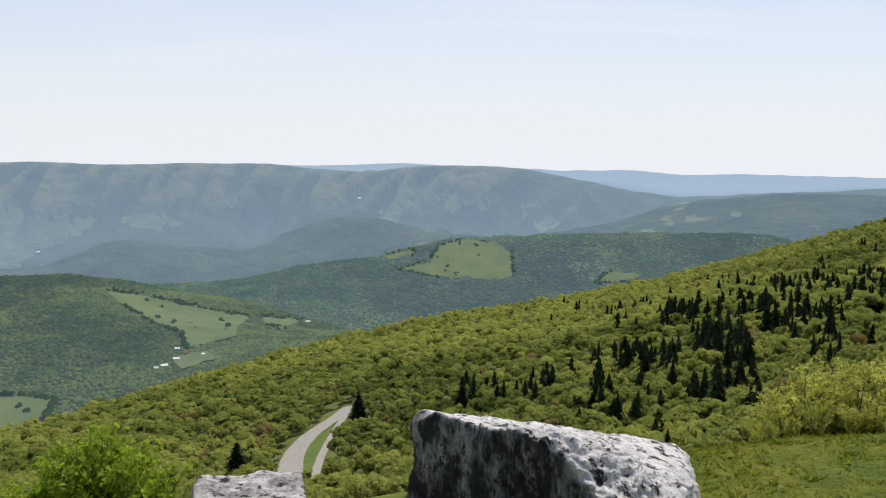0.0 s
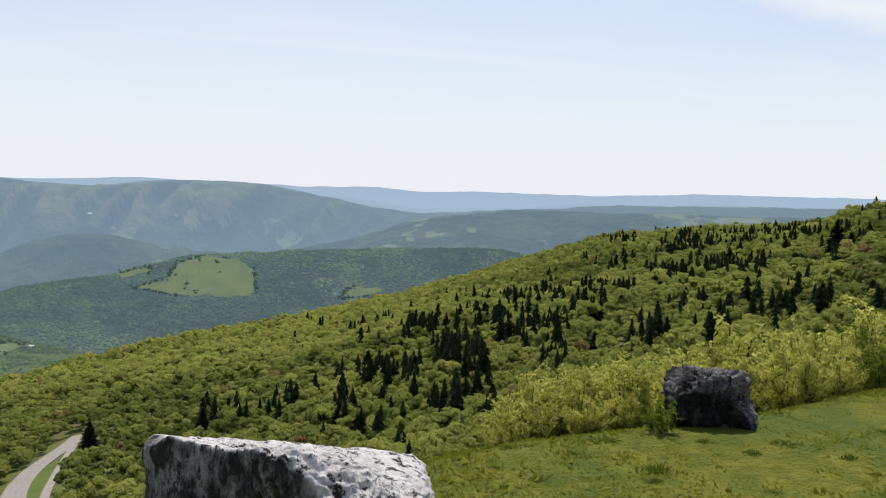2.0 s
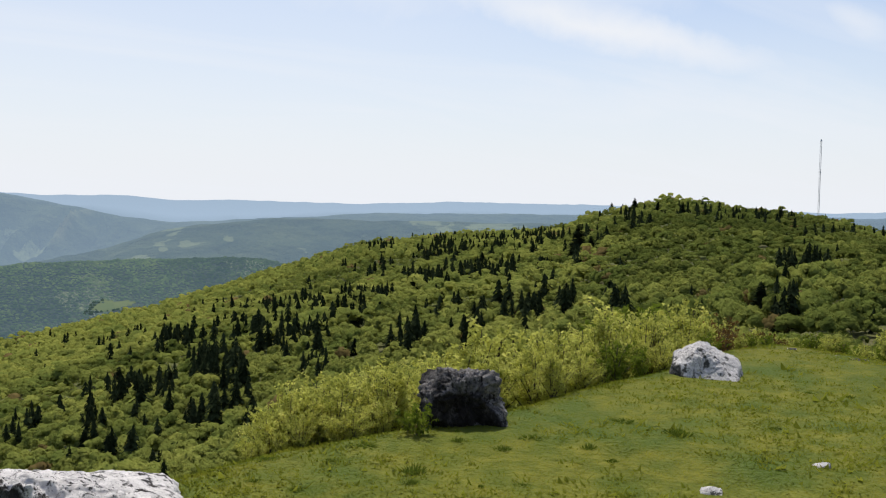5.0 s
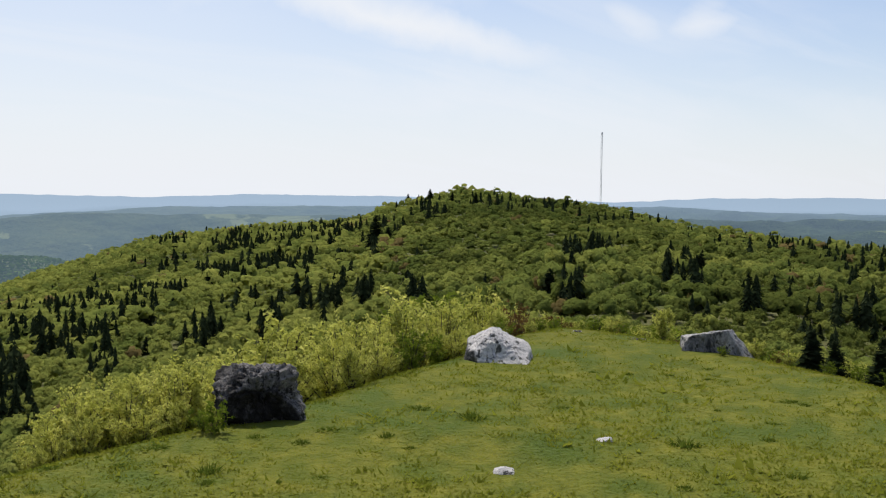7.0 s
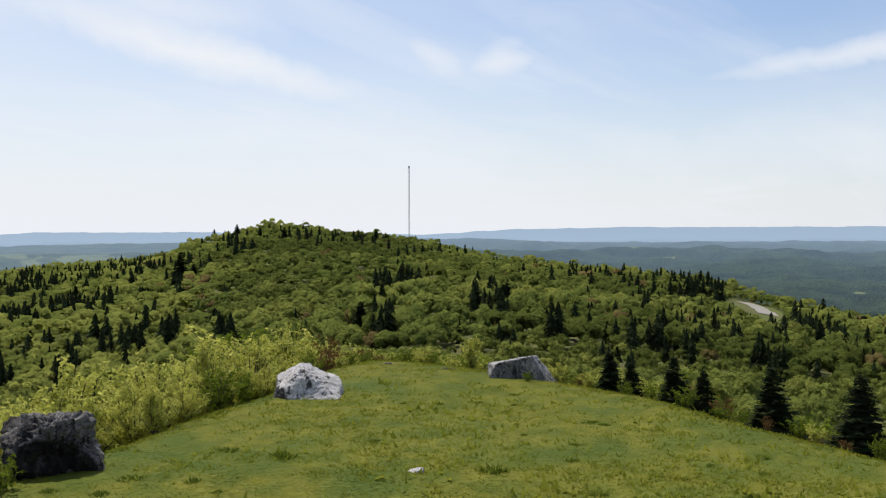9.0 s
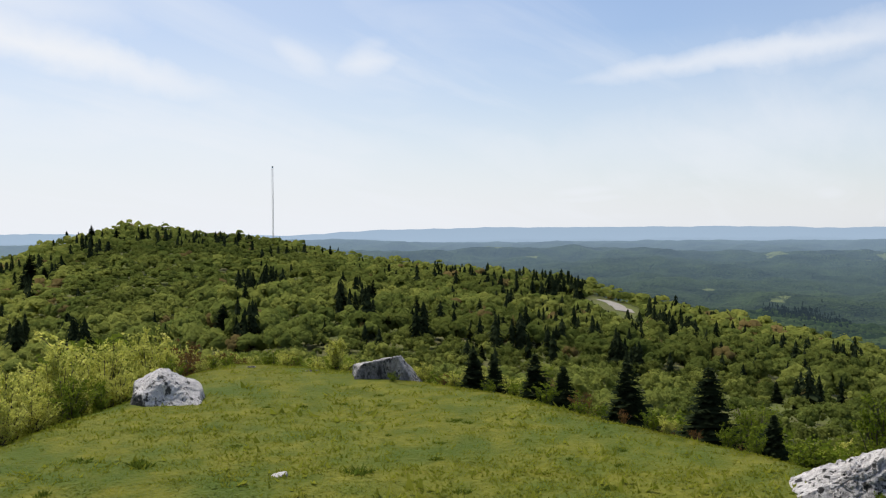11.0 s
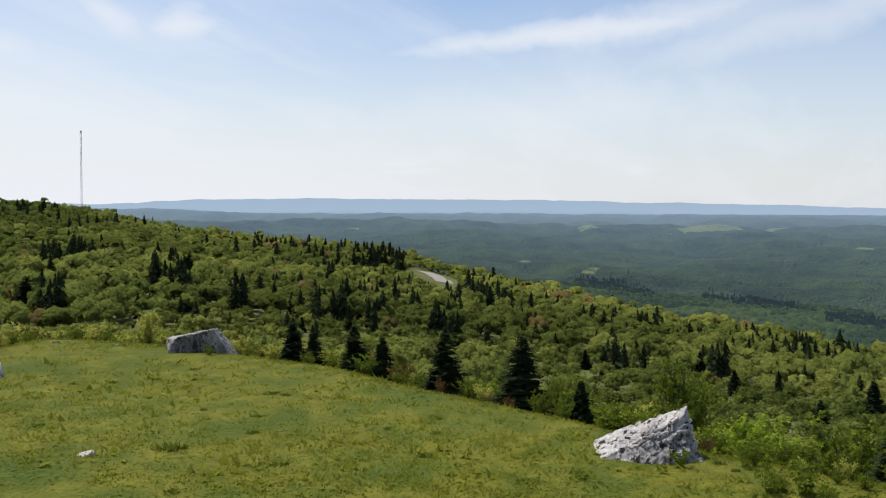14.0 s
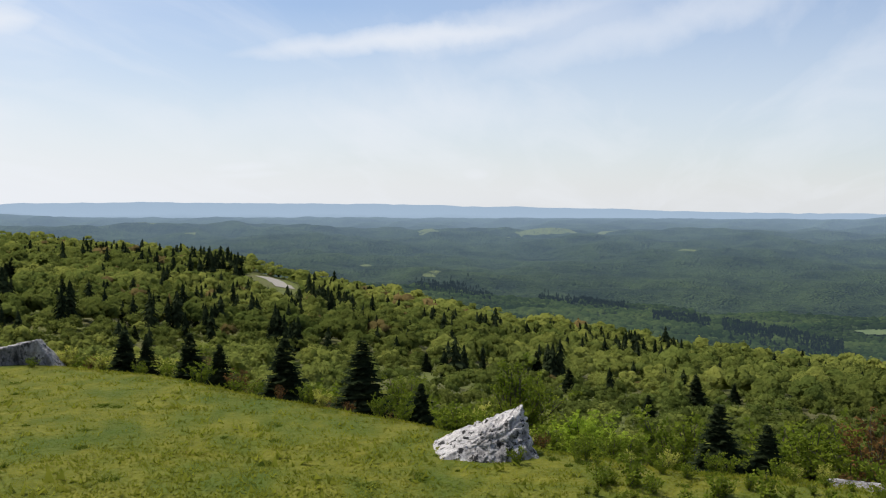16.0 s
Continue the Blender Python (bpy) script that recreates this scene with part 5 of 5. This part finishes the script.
# bushes that stand out: kind, variant, bearing, distance, height, width, words
for kind, v, a, d, h, w, words in (
        (BRIGHT, 0, 19.4, 13.2, 1.55, 0.85, "bright green young beech below the rocks"), (BRIGHT, 1, 22.3, 13.8, 1.2, 0.9, "bright green young beech below the rocks"), (BRIGHT, 1, 17.0, 14.2, 1.15, 0.9, "bright green young beech below the rocks"),
        (FEATHER, 0, -84.5, 24.0, 2.7, 0.95, "feathery olive-green bush behind a boulder"), (FEATHER, 1, -78.0, 27.0, 1.9, 1.0, "feathery olive-green bush on the bank"),
        (BRIGHT, 0, -88.3, 20.0, 1.15, 1.1, "bright green spreading bush beside a boulder"), (BRIGHT, 1, -90.6, 19.0, 0.8, 1.2, "bright green spreading bush beside a boulder"),
        (GREEN, 0, -93.2, 19.5, 1.55, 1.1, "grey-green bush with dark stems on the bank"), (GREEN, 2, -94.6, 19.0, 1.3, 1.0, "grey-green bush with dark stems on the bank"),
        (GREEN, 1, -101.0, 19.5, 1.5, 1.2, "grey-green bush with dark stems on the bank"), (GREEN, 3, -103.0, 19.0, 1.5, 1.2, "grey-green bush with dark stems on the bank"), (GREEN, 0, -99.5, 21.0, 1.6, 1.2, "grey-green bush with dark stems on the bank"),
        (RUSSET, 0, -104.2, 18.0, 1.5, 1.1, "rust-red bush on the bank below the lawn"), (RUSSET, 1, -106.2, 18.2, 1.6, 1.2, "rust-red bush on the bank below the lawn"),
        ):
    shrub(kind, v, a, d, h, w, words, "bushes that stand alone")
for kind, v, a, d, h, w, words in (
        (LOW, 0, -91.2, 13.9, 0.48, 1.0, "small green sapling in the rough grass"), (LOW, 1, -92.4, 13.6, 0.34, 1.0, "small green sapling in the rough grass"), (LOW, 2, -89.4, 13.8, 0.40, 0.9, "small green sapling in the rough grass"),
        (LOW, 0, -98.6, 13.6, 0.50, 1.0, "small green sapling in the rough grass"), (LOW, 1, -96.0, 13.7, 0.40, 1.0, "small green sapling in the rough grass"), (LOW, 2, -102.2, 13.5, 0.42, 0.9, "small green sapling in the rough grass"),
        (LOW, 1, -84.6, 14.75, 0.34, 0.8, "small green bush growing against the boulder"), (LOW, 2, -28.0, 16.1, 0.62, 0.9, "dark green bush crouching beside the boulder"), (LOW, 0, -27.4, 16.4, 0.40, 0.8, "dark green bush crouching beside the boulder"),
        (LOW, 2, -57.3, 24.6, 0.28, 1.0, "small yellowish bush in front of the boulder"), (GREEN, 1, -66.3, 26.0, 1.35, 0.7, "pale-leaved sapling between spruces"), (YELLOW, 2, -54.0, 27.5, 1.0, 1.1, "yellow-green bush with young leaves at the lawn edge")):
    shrub(kind, v, a, d, h, w, words, "bushes that stand alone")


# small saplings in the rough grass below the lawn
sapling_rng = np.random.default_rng(37)
for k in range(34):
    a = sapling_rng.uniform(-107, -86)
    low = sapling_rng.random() < 0.6
    shrub(LOW if low else GREEN, k, a, sapling_rng.uniform(12.6, 15.6), sapling_rng.uniform(0.14, 0.36), sapling_rng.uniform(0.8, 1.3), "small green sapling in the rough grass" if low else "low leafy bush in the rough grass")


# ---- boulders ----
def boulder(label, az, d, z, planes, mat, rough=0.05, fine=6, groove=0.0, seed=0, pits=(), sharp=36, cracks=()):
    """A block bounded by planes (right, away, up, distance, darkness of crust and painted shade) as seen from the
    summit, worn and pitted.
    """
    bm = bmesh.new()
    bmesh.ops.create_icosphere(bm, subdivisions=fine, radius=1)
    P = np.array([p[:3] for p in planes], dtype=float)
    D = np.array([p[3] for p in planes]) / np.linalg.norm(P, axis=1)
    P /= np.linalg.norm(P, axis=1)[:, None]
    off = Vector((seed * 7.1, seed * 3.3, seed * 5.7))
    dirs = np.array([v.co for v in bm.verts])
    c = np.maximum(dirs @ P.T, 1e-3) / D
    r = 1 / (c ** sharp).sum(1) ** (1 / sharp)
    pts = dirs * r[:, None]
    for v, p, n in zip(bm.verts, pts, dirs):
        q = Vector(p) + off
        a = noise.fractal(q * 1.3, 1.0, 2.0, 3) * rough * 1.7
        a += (noise.ridged_multi_fractal(q * 2.3, 0.8, 2.3, 6, 1.0, 2.0) - 1.1) * rough * 0.40
        cell = noise.voronoi(q * 2.6)[0]
        a -= max(0.0, 0.09 - (cell[1] - cell[0])) * rough * 5.0
        a += noise.fractal(q * 11, 0.6, 2.1, 5) * rough * 0.42
        if groove:
            g = noise.noise(Vector((q.x * 6.5, q.y * 6.5, q.z * 1.0)))
            a -= groove * max(0, g) ** 1.5 * max(0, -n[1])
        for px, py, pz, pr, depth in pits:
            e = (Vector(p) - Vector((px, py, pz))).length / pr
            if e < 1:
                a -= depth * (1 - e * e) ** 2
        for cx, cy, cz, off_c, depth in cracks:
            e = abs(p[0] * cx + p[1] * cy + p[2] * cz - off_c + 0.10 * noise.fractal(q * 3.0, 1.0, 2.0, 3)) / 0.035
            if e < 1:
                a -= depth * (1 - e)
        v.co = Vector(p) + Vector(n) * a
    x, y = polar(az, d)
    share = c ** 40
    # darkness by face: old crust, plus shade painted on the unlit sides
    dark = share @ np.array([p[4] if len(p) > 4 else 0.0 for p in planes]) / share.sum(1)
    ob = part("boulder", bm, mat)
    ob.data.attributes.new("lichen_shade", "FLOAT", "POINT").data.foreach_set("value", dark.astype(np.float32))
    ob.matrix_world = pose(float(x), float(y), z, 0, 0, az)
    for f in ob.data.polygons:
        f.use_smooth = True
    return tagged(ob, label, "boulder", "boulders round the lawn")


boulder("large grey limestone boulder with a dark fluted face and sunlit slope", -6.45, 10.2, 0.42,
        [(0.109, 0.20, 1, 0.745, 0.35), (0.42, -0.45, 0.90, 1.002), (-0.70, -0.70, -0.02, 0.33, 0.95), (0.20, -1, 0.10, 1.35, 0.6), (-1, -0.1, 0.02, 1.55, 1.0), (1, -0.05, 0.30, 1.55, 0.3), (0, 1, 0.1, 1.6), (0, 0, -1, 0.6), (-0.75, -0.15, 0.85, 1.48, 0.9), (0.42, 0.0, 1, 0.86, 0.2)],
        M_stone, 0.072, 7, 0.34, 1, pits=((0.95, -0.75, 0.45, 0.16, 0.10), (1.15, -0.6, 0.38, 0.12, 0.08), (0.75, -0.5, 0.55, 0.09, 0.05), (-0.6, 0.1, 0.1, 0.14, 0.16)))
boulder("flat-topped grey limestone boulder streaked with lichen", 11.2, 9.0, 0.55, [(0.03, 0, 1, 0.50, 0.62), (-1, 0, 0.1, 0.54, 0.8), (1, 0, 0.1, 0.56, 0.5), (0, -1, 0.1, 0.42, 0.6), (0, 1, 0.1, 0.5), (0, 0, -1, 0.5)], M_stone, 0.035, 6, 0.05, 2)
# front planes coloured near black: shade painted on the backlit side
boulder("dark lichened limestone boulder with painted shade at the lawn edge", -30.7, 17.1, 0.38,
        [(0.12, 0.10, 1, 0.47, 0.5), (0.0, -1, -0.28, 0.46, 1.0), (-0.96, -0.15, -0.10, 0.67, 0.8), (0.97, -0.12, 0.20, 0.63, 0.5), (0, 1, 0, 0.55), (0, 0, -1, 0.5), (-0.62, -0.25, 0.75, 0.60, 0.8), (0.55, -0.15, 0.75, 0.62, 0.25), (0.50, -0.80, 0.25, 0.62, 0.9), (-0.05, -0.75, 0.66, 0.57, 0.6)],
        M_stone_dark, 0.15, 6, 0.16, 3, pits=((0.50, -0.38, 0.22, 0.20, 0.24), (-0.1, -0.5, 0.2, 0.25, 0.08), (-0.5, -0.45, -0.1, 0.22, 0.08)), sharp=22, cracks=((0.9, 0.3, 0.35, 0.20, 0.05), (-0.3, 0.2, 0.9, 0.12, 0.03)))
boulder("pale wedge-shaped limestone boulder on the lawn", -44.3, 22.8, 0.14,
        [(0.50, -0.25, 0.85, 0.46), (-0.62, -0.30, 0.80, 0.50, 0.2), (-0.12, -0.80, 0.62, 0.44, 0.15), (-0.8, -0.6, 0.15, 0.62, 1.0), (-1, 0, 0.15, 0.68, 0.9), (1, 0, 0.2, 0.84), (0, 1, 0.3, 0.5), (0, 0, -1, 0.4)], M_stone_pale, 0.05, 6, 0.0, 4, cracks=((0.8, -0.3, 0.5, 0.15, 0.03),))
boulder("grey blocky limestone boulder at the far lawn edge", -56.75, 25.4, 0.04,
        [(-0.20, 0.12, 1, 0.40, 0.5), (0.02, -1, 0.18, 0.42, 0.8), (-1, -0.1, 0.25, 0.76, 0.6), (0.85, -0.15, 0.55, 0.62, 0.5), (0, 1, 0.2, 0.5), (0, 0, -1, 0.4)], M_stone_grey, 0.055, 6, 0.03, 5)
boulder("pale jagged limestone boulder rising to a peak", -82.9, 15.4, 0.20,
        [(-0.46, -0.05, 0.88, 0.20, 0.38), (-0.12, -0.80, 0.60, 0.34, 0.58), (0.92, -0.12, 0.42, 0.66, 0.5), (-1, 0, 0.1, 0.86, 0.3), (1, 0, 0, 0.82, 0.5), (0.1, 1, 0.3, 0.45), (0, 0, -1, 0.4), (0.38, -0.75, 0.42, 0.42, 0.62)], M_stone_pitted, 0.08, 7, 0.05, 6, cracks=((0.95, 0.1, -0.30, 0.28, 0.10), (0.75, 0.2, 0.6, 0.62, 0.05), (-0.3, 0.1, 0.95, 0.22, 0.05), (0.5, -0.4, 0.75, -0.05, 0.05), (-0.45, 0.2, 0.9, 0.02, 0.04)))
boulder("low flat limestone slab half sunk in grass", -104.2, 14.9, -0.19, [(0, -0.05, 1, 0.16, 0.7), (-1, 0, 0.2, 0.68, 0.8), (1, 0, 0.2, 0.8, 0.7), (0, -1, 0.3, 0.35, 0.9), (0, 1, 0.3, 0.5), (0, 0, -1, 0.3)], M_stone_grey, 0.03, 5, 0.0, 7)
boulder("small white limestone stone lying in the grass", -44.87, 13.75, -0.035, [(0, -0.2, 1, 0.045, 0.2), (-1, 0, 0.6, 0.13), (1, 0, 0.6, 0.13), (0, -1, 0.6, 0.09), (0, 1, 0.6, 0.1), (0, 0, -1, 0.1)], M_stone_pale, 0.03, 5, 0.0, 8)
boulder("small pale pointed stone lying in the grass", -50.65, 15.6, -0.03, [(-0.3, -0.3, 1, 0.055, 0.2), (-1, 0, 0.6, 0.15), (1, 0, 0.4, 0.15), (0, -1, 0.7, 0.09), (0, 1, 0.6, 0.1), (0, 0, -1, 0.1)], M_stone_pale, 0.03, 5, 0.0, 9)
for k, (a, d, w) in enumerate(((-49.1, 27.6, 0.14), (-51.8, 26.9, 0.26), (-52.6, 26.5, 0.20))):
    boulder("low brownish rock showing at the lawn edge", a, d, -0.075, [(0, -0.15, 1, 0.05, 0.95), (-1, 0, 0.5, w), (1, 0, 0.5, w), (0, -1, 0.4, 0.2), (0, 1, 0.5, 0.2), (0, 0, -1, 0.2)], M_stone_grey, 0.04, 5, 0.0, 10 + k)


# ---- mast and farm ----
def mast():
    x, y, z, d = spot(-50.37, -1.35, 150, 440)
    h = EYE + d * math.tan(radians(3.17)) - z
    ob = tagged(new("radio_mast"), "slender grey lattice radio mast on the wooded ridge", "mast")
    ob.location = (x, y, z)
    w = 0.30
    corners = [Vector((math.cos(t) * w, math.sin(t) * w, 0)) for t in (0.3, 2.4, 4.5)]

    def rod(bm, a, b, r):
        m = look(a, b) @ pose(0, 0, -(b - a).length / 2)
        bmesh.ops.create_cone(bm, cap_ends=True, segments=5, radius1=r, radius2=r, depth=(b - a).length, matrix=m)

    for c in corners:
        bm = bmesh.new()
        rod(bm, c, c + Vector((0, 0, h)), 0.045)
        part("leg", bm, M_steel, ob)
    bm = bmesh.new()
    n = int(h / 1.1)
    for i in range(n):
        for k in range(3):
            a, b = corners[k], corners[(k + 1) % 3]
            rod(bm, a + Vector((0, 0, h * i / n)), b + Vector((0, 0, h * (i + 1) / n)), 0.022)
    part("bracing", bm, M_steel, ob)
    bm = bmesh.new()
    bmesh.ops.create_cone(bm, cap_ends=True, segments=8, radius1=0.32, radius2=0.25, depth=0.7, matrix=pose(0, 0, h + 0.3))
    part("beacon", bm, M_steel, ob, "small grey beacon housing")


mast()


def farmhouse(az, el, length, width, high, turn, roof_mat, label, near=900, far=4700):
    x, y, z, d = spot(az, el, near, far)
    ob = tagged(new("farm_building"), label, "farm building", "farmstead in the valley")
    ob.matrix_world = pose(x, y, z - 0.3, 0, 0, az + turn)
    length, width, high = 0.62 * length, 0.62 * width, 0.62 * high
    bm = bmesh.new()
    bmesh.ops.create_cube(bm, size=1, matrix=Matrix.Translation((0, 0, high / 2)) @ Matrix.Diagonal((length, width, high, 1)))
    part("wall", bm, M_white, ob)
    bm = bmesh.new()
    l, w, r = length / 2 + 0.4, width / 2 + 0.5, width * 0.38
    v = [bm.verts.new(p) for p in ((-l, -w, high - 0.2), (l, -w, high - 0.2), (l, w, high - 0.2), (-l, w, high - 0.2), (-l, 0, high + r), (l, 0, high + r))]
    for f in ((0, 1, 5, 4), (2, 3, 4, 5), (0, 4, 3), (1, 2, 5), (3, 2, 1, 0)):
        bm.faces.new([v[i] for i in f])
    part("roof", bm, roof_mat, ob)
    for k in (-0.25, 0.25):
        bm = bmesh.new()
        bmesh.ops.create_cube(bm, size=1, matrix=Matrix.Translation((k * length, -width / 2, high * 0.55)) @ Matrix.Diagonal((1.2, 0.12, 1.4, 1)))
        part("window", bm, M_rust, ob)


for az, el, ln, wd, hi, tn, rf, words in (
        (16.2, -11.72, 13, 7, 3.5, 20, M_roof, "long white farm shed with a pale metal roof"), (16.6, -11.8, 8, 6, 3, -15, M_roof, "small white farm shed with a pale metal roof"),
        (15.5, -11.35, 11, 7, 3.5, 10, M_roof, "white farmhouse with a pale metal roof"), (15.45, -10.8, 9, 6, 4, -10, M_roof, "white farmhouse with a pale metal roof"),
        (15.05, -11.1, 8, 7, 4, 35, M_rust, "farmhouse with a dark red roof"), (14.7, -10.95, 7, 5, 3, 0, M_rust, "farmhouse with a dark red roof"), (14.0, -11.15, 6, 5, 3, 15, M_roof, "small white cabin with a pale roof"),
        (14.75, -9.35, 10, 5, 3, 5, M_rust, "weathered barn with a rusty roof in the pasture"), (7.95, -9.45, 11, 6, 3.5, 12, M_roof, "white farm building with a pale metal roof at the wood's edge")):
    farmhouse(az, el, ln, wd, hi, tn, rf, words)
farmhouse(4.9, -2.37, 22, 12, 6, 5, M_roof, "white barn on the distant ridge", 3300)
farmhouse(22.7, -5.22, 24, 12, 6, 5, M_roof, "long white barn on distant farmland", 2700)


# ---- grass ----
def grass():
    rng = np.random.default_rng(23)
    n = 330000
    a = rng.uniform(-112, -6, n)
    d = 10.5 + (rng.random(n) ** 1.25) * 24
    k = d < along(LAWN_D, a) * 1.35
    a, d = a[k], d[k]
    x, y = polar(a, d)
    z = ground_z(x, y)
    lush = fbm(x / 1.1, y / 1.1, 121, 3)
    h = 0.5 * (0.018 + 0.022 * rng.random(len(x)) + 0.03 * np.clip(lush, 0, 1)) * (1 + 0.5 * (d > along(LAWN_D, a)))
    t = rng.uniform(0, 6.28, len(x))
    w = 0.006 + 0.006 * rng.random(len(x)) + d * 0.0003
    ux, uy = np.cos(t) * w, np.sin(t) * w
    lx, ly = rng.normal(0, 2.2, len(x)) * h, rng.normal(0, 2.2, len(x)) * h
    away = -x * (2 * uy * (h + 0.01)) + y * (2 * ux * (h + 0.01)) + (EYE - z) * 2 * (ux * (ly + uy) - uy * (lx + ux)) > 0
    ux, uy = np.where(away, ux, -ux), np.where(away, uy, -uy)
    V = np.stack([np.stack([x - ux, y - uy, z - 0.01], 1), np.stack([x + ux, y + uy, z - 0.01], 1), np.stack([x + lx, y + ly, z + h], 1)], 1).reshape(-1, 3)
    up = np.tile([0.0, 0.0, 1.0], (len(V), 1)) + np.repeat(rng.normal(0, 0.2, (len(x), 3)), 3, axis=0)
    tagged(new("grass", quads_mesh("grass", V, np.arange(len(V)).reshape(-1, 3), [M_blade], normals=up / np.linalg.norm(up, axis=1)[:, None])), "short green and yellowish grass covering the summit", "grass", kind="stuff")


def tussocks():
    """Low uneven clumps of darker grass through the lawn, thicker in some patches."""
    rng = np.random.default_rng(31)
    n = 26000
    a = rng.uniform(-112, -8, n)
    d = 11.0 + (rng.random(n) ** 1.15) * 22
    x, y = polar(a, d)
    k = (d < along(LAWN_D, a) * 1.12) & (rng.random(n) < np.clip(0.42 + 1.5 * fbm(x / 1.7, y / 1.7, 141, 3), 0.06, 1))
    x, y = x[k], y[k]
    blades = 7
    size = rng.lognormal(math.log(0.055), 0.45, len(x))
    bx = np.repeat(x, blades) + rng.normal(0, 1, len(x) * blades) * np.repeat(size, blades) * 0.9
    by = np.repeat(y, blades) + rng.normal(0, 1, len(x) * blades) * np.repeat(size, blades) * 0.9
    h = np.repeat(size, blades) * rng.uniform(0.25, 0.75, len(bx))
    t = rng.uniform(0, 6.28, len(bx))
    w = np.repeat(size, blades) * rng.uniform(0.15, 0.35, len(bx))
    z = ground_z(bx, by)
    ux, uy = np.cos(t) * w, np.sin(t) * w
    lx, ly = rng.normal(0, 0.8, len(bx)) * h, rng.normal(0, 0.8, len(bx)) * h
    V = np.stack([np.stack([bx - ux, by - uy, z - 0.01], 1), np.stack([bx + ux, by + uy, z - 0.01], 1), np.stack([bx + lx, by + ly, z + h], 1)], 1).reshape(-1, 3)
    tagged(new("grass", quads_mesh("grass", V, np.arange(len(V)).reshape(-1, 3), [M_tussock])), "low darker clumps of grass scattered through the lawn", "grass", kind="stuff")


def tuft_mesh(seed, blades=70):
    rng = np.random.default_rng(seed)
    r, t = 0.5 * rng.random(blades) ** 0.6, rng.uniform(0, 6.28, blades)
    x, y = np.cos(t) * r, np.sin(t) * r
    s = rng.uniform(0, 6.28, blades)
    h = rng.uniform(0.5, 1, blades) * (1.1 - r)
    ux, uy = np.cos(s) * 0.05, np.sin(s) * 0.05
    V = np.stack([np.stack([x - ux, y - uy, 0 * x - 0.05], 1), np.stack([x + ux, y + uy, 0 * x - 0.05], 1), np.stack([x * 1.5 + rng.normal(0, 0.12, blades), y * 1.5 + rng.normal(0, 0.12, blades), h], 1)], 1).reshape(-1, 3)
    return quads_mesh("grass_tuft", V, np.arange(len(V)).reshape(-1, 3), [M_tuft])


def tufts():
    rng = np.random.default_rng(29)
    kinds = [tuft_mesh(s) for s in range(80, 85)]
    known = [(-27.8, 13.9, 0.3, 0.15), (-43.1, 16.8, 0.36, 0.16), (-55.25, 15.6, 0.42, 0.14), (-33.0, 15.2, 0.25, 0.08), (-40.0, 17.5, 0.34, 0.08), (-38.0, 15.5, 0.22, 0.10)]
    for i in range(60):
        a = rng.uniform(-104, -16)
        d = rng.uniform(12.2, float(along(LAWN_D, a)) * 0.98)
        known.append((a, d, rng.uniform(0.08, 0.34) * rng.uniform(0.6, 1.3), rng.uniform(0.025, 0.075)))
    for k, (a, d, w, h) in enumerate(known):
        x, y = polar(a, d)
        ob = tagged(new("grass_tuft", kinds[k % 5]), "dark coarse grass tuft in the lawn", "grass tuft", "tufts in the lawn")
        ob.matrix_world = pose(float(x), float(y), float(ground_z(x, y)), 0, 0, 41 * k) @ Matrix.Diagonal((w, w, h, 1))


grass()
tussocks()
tufts()
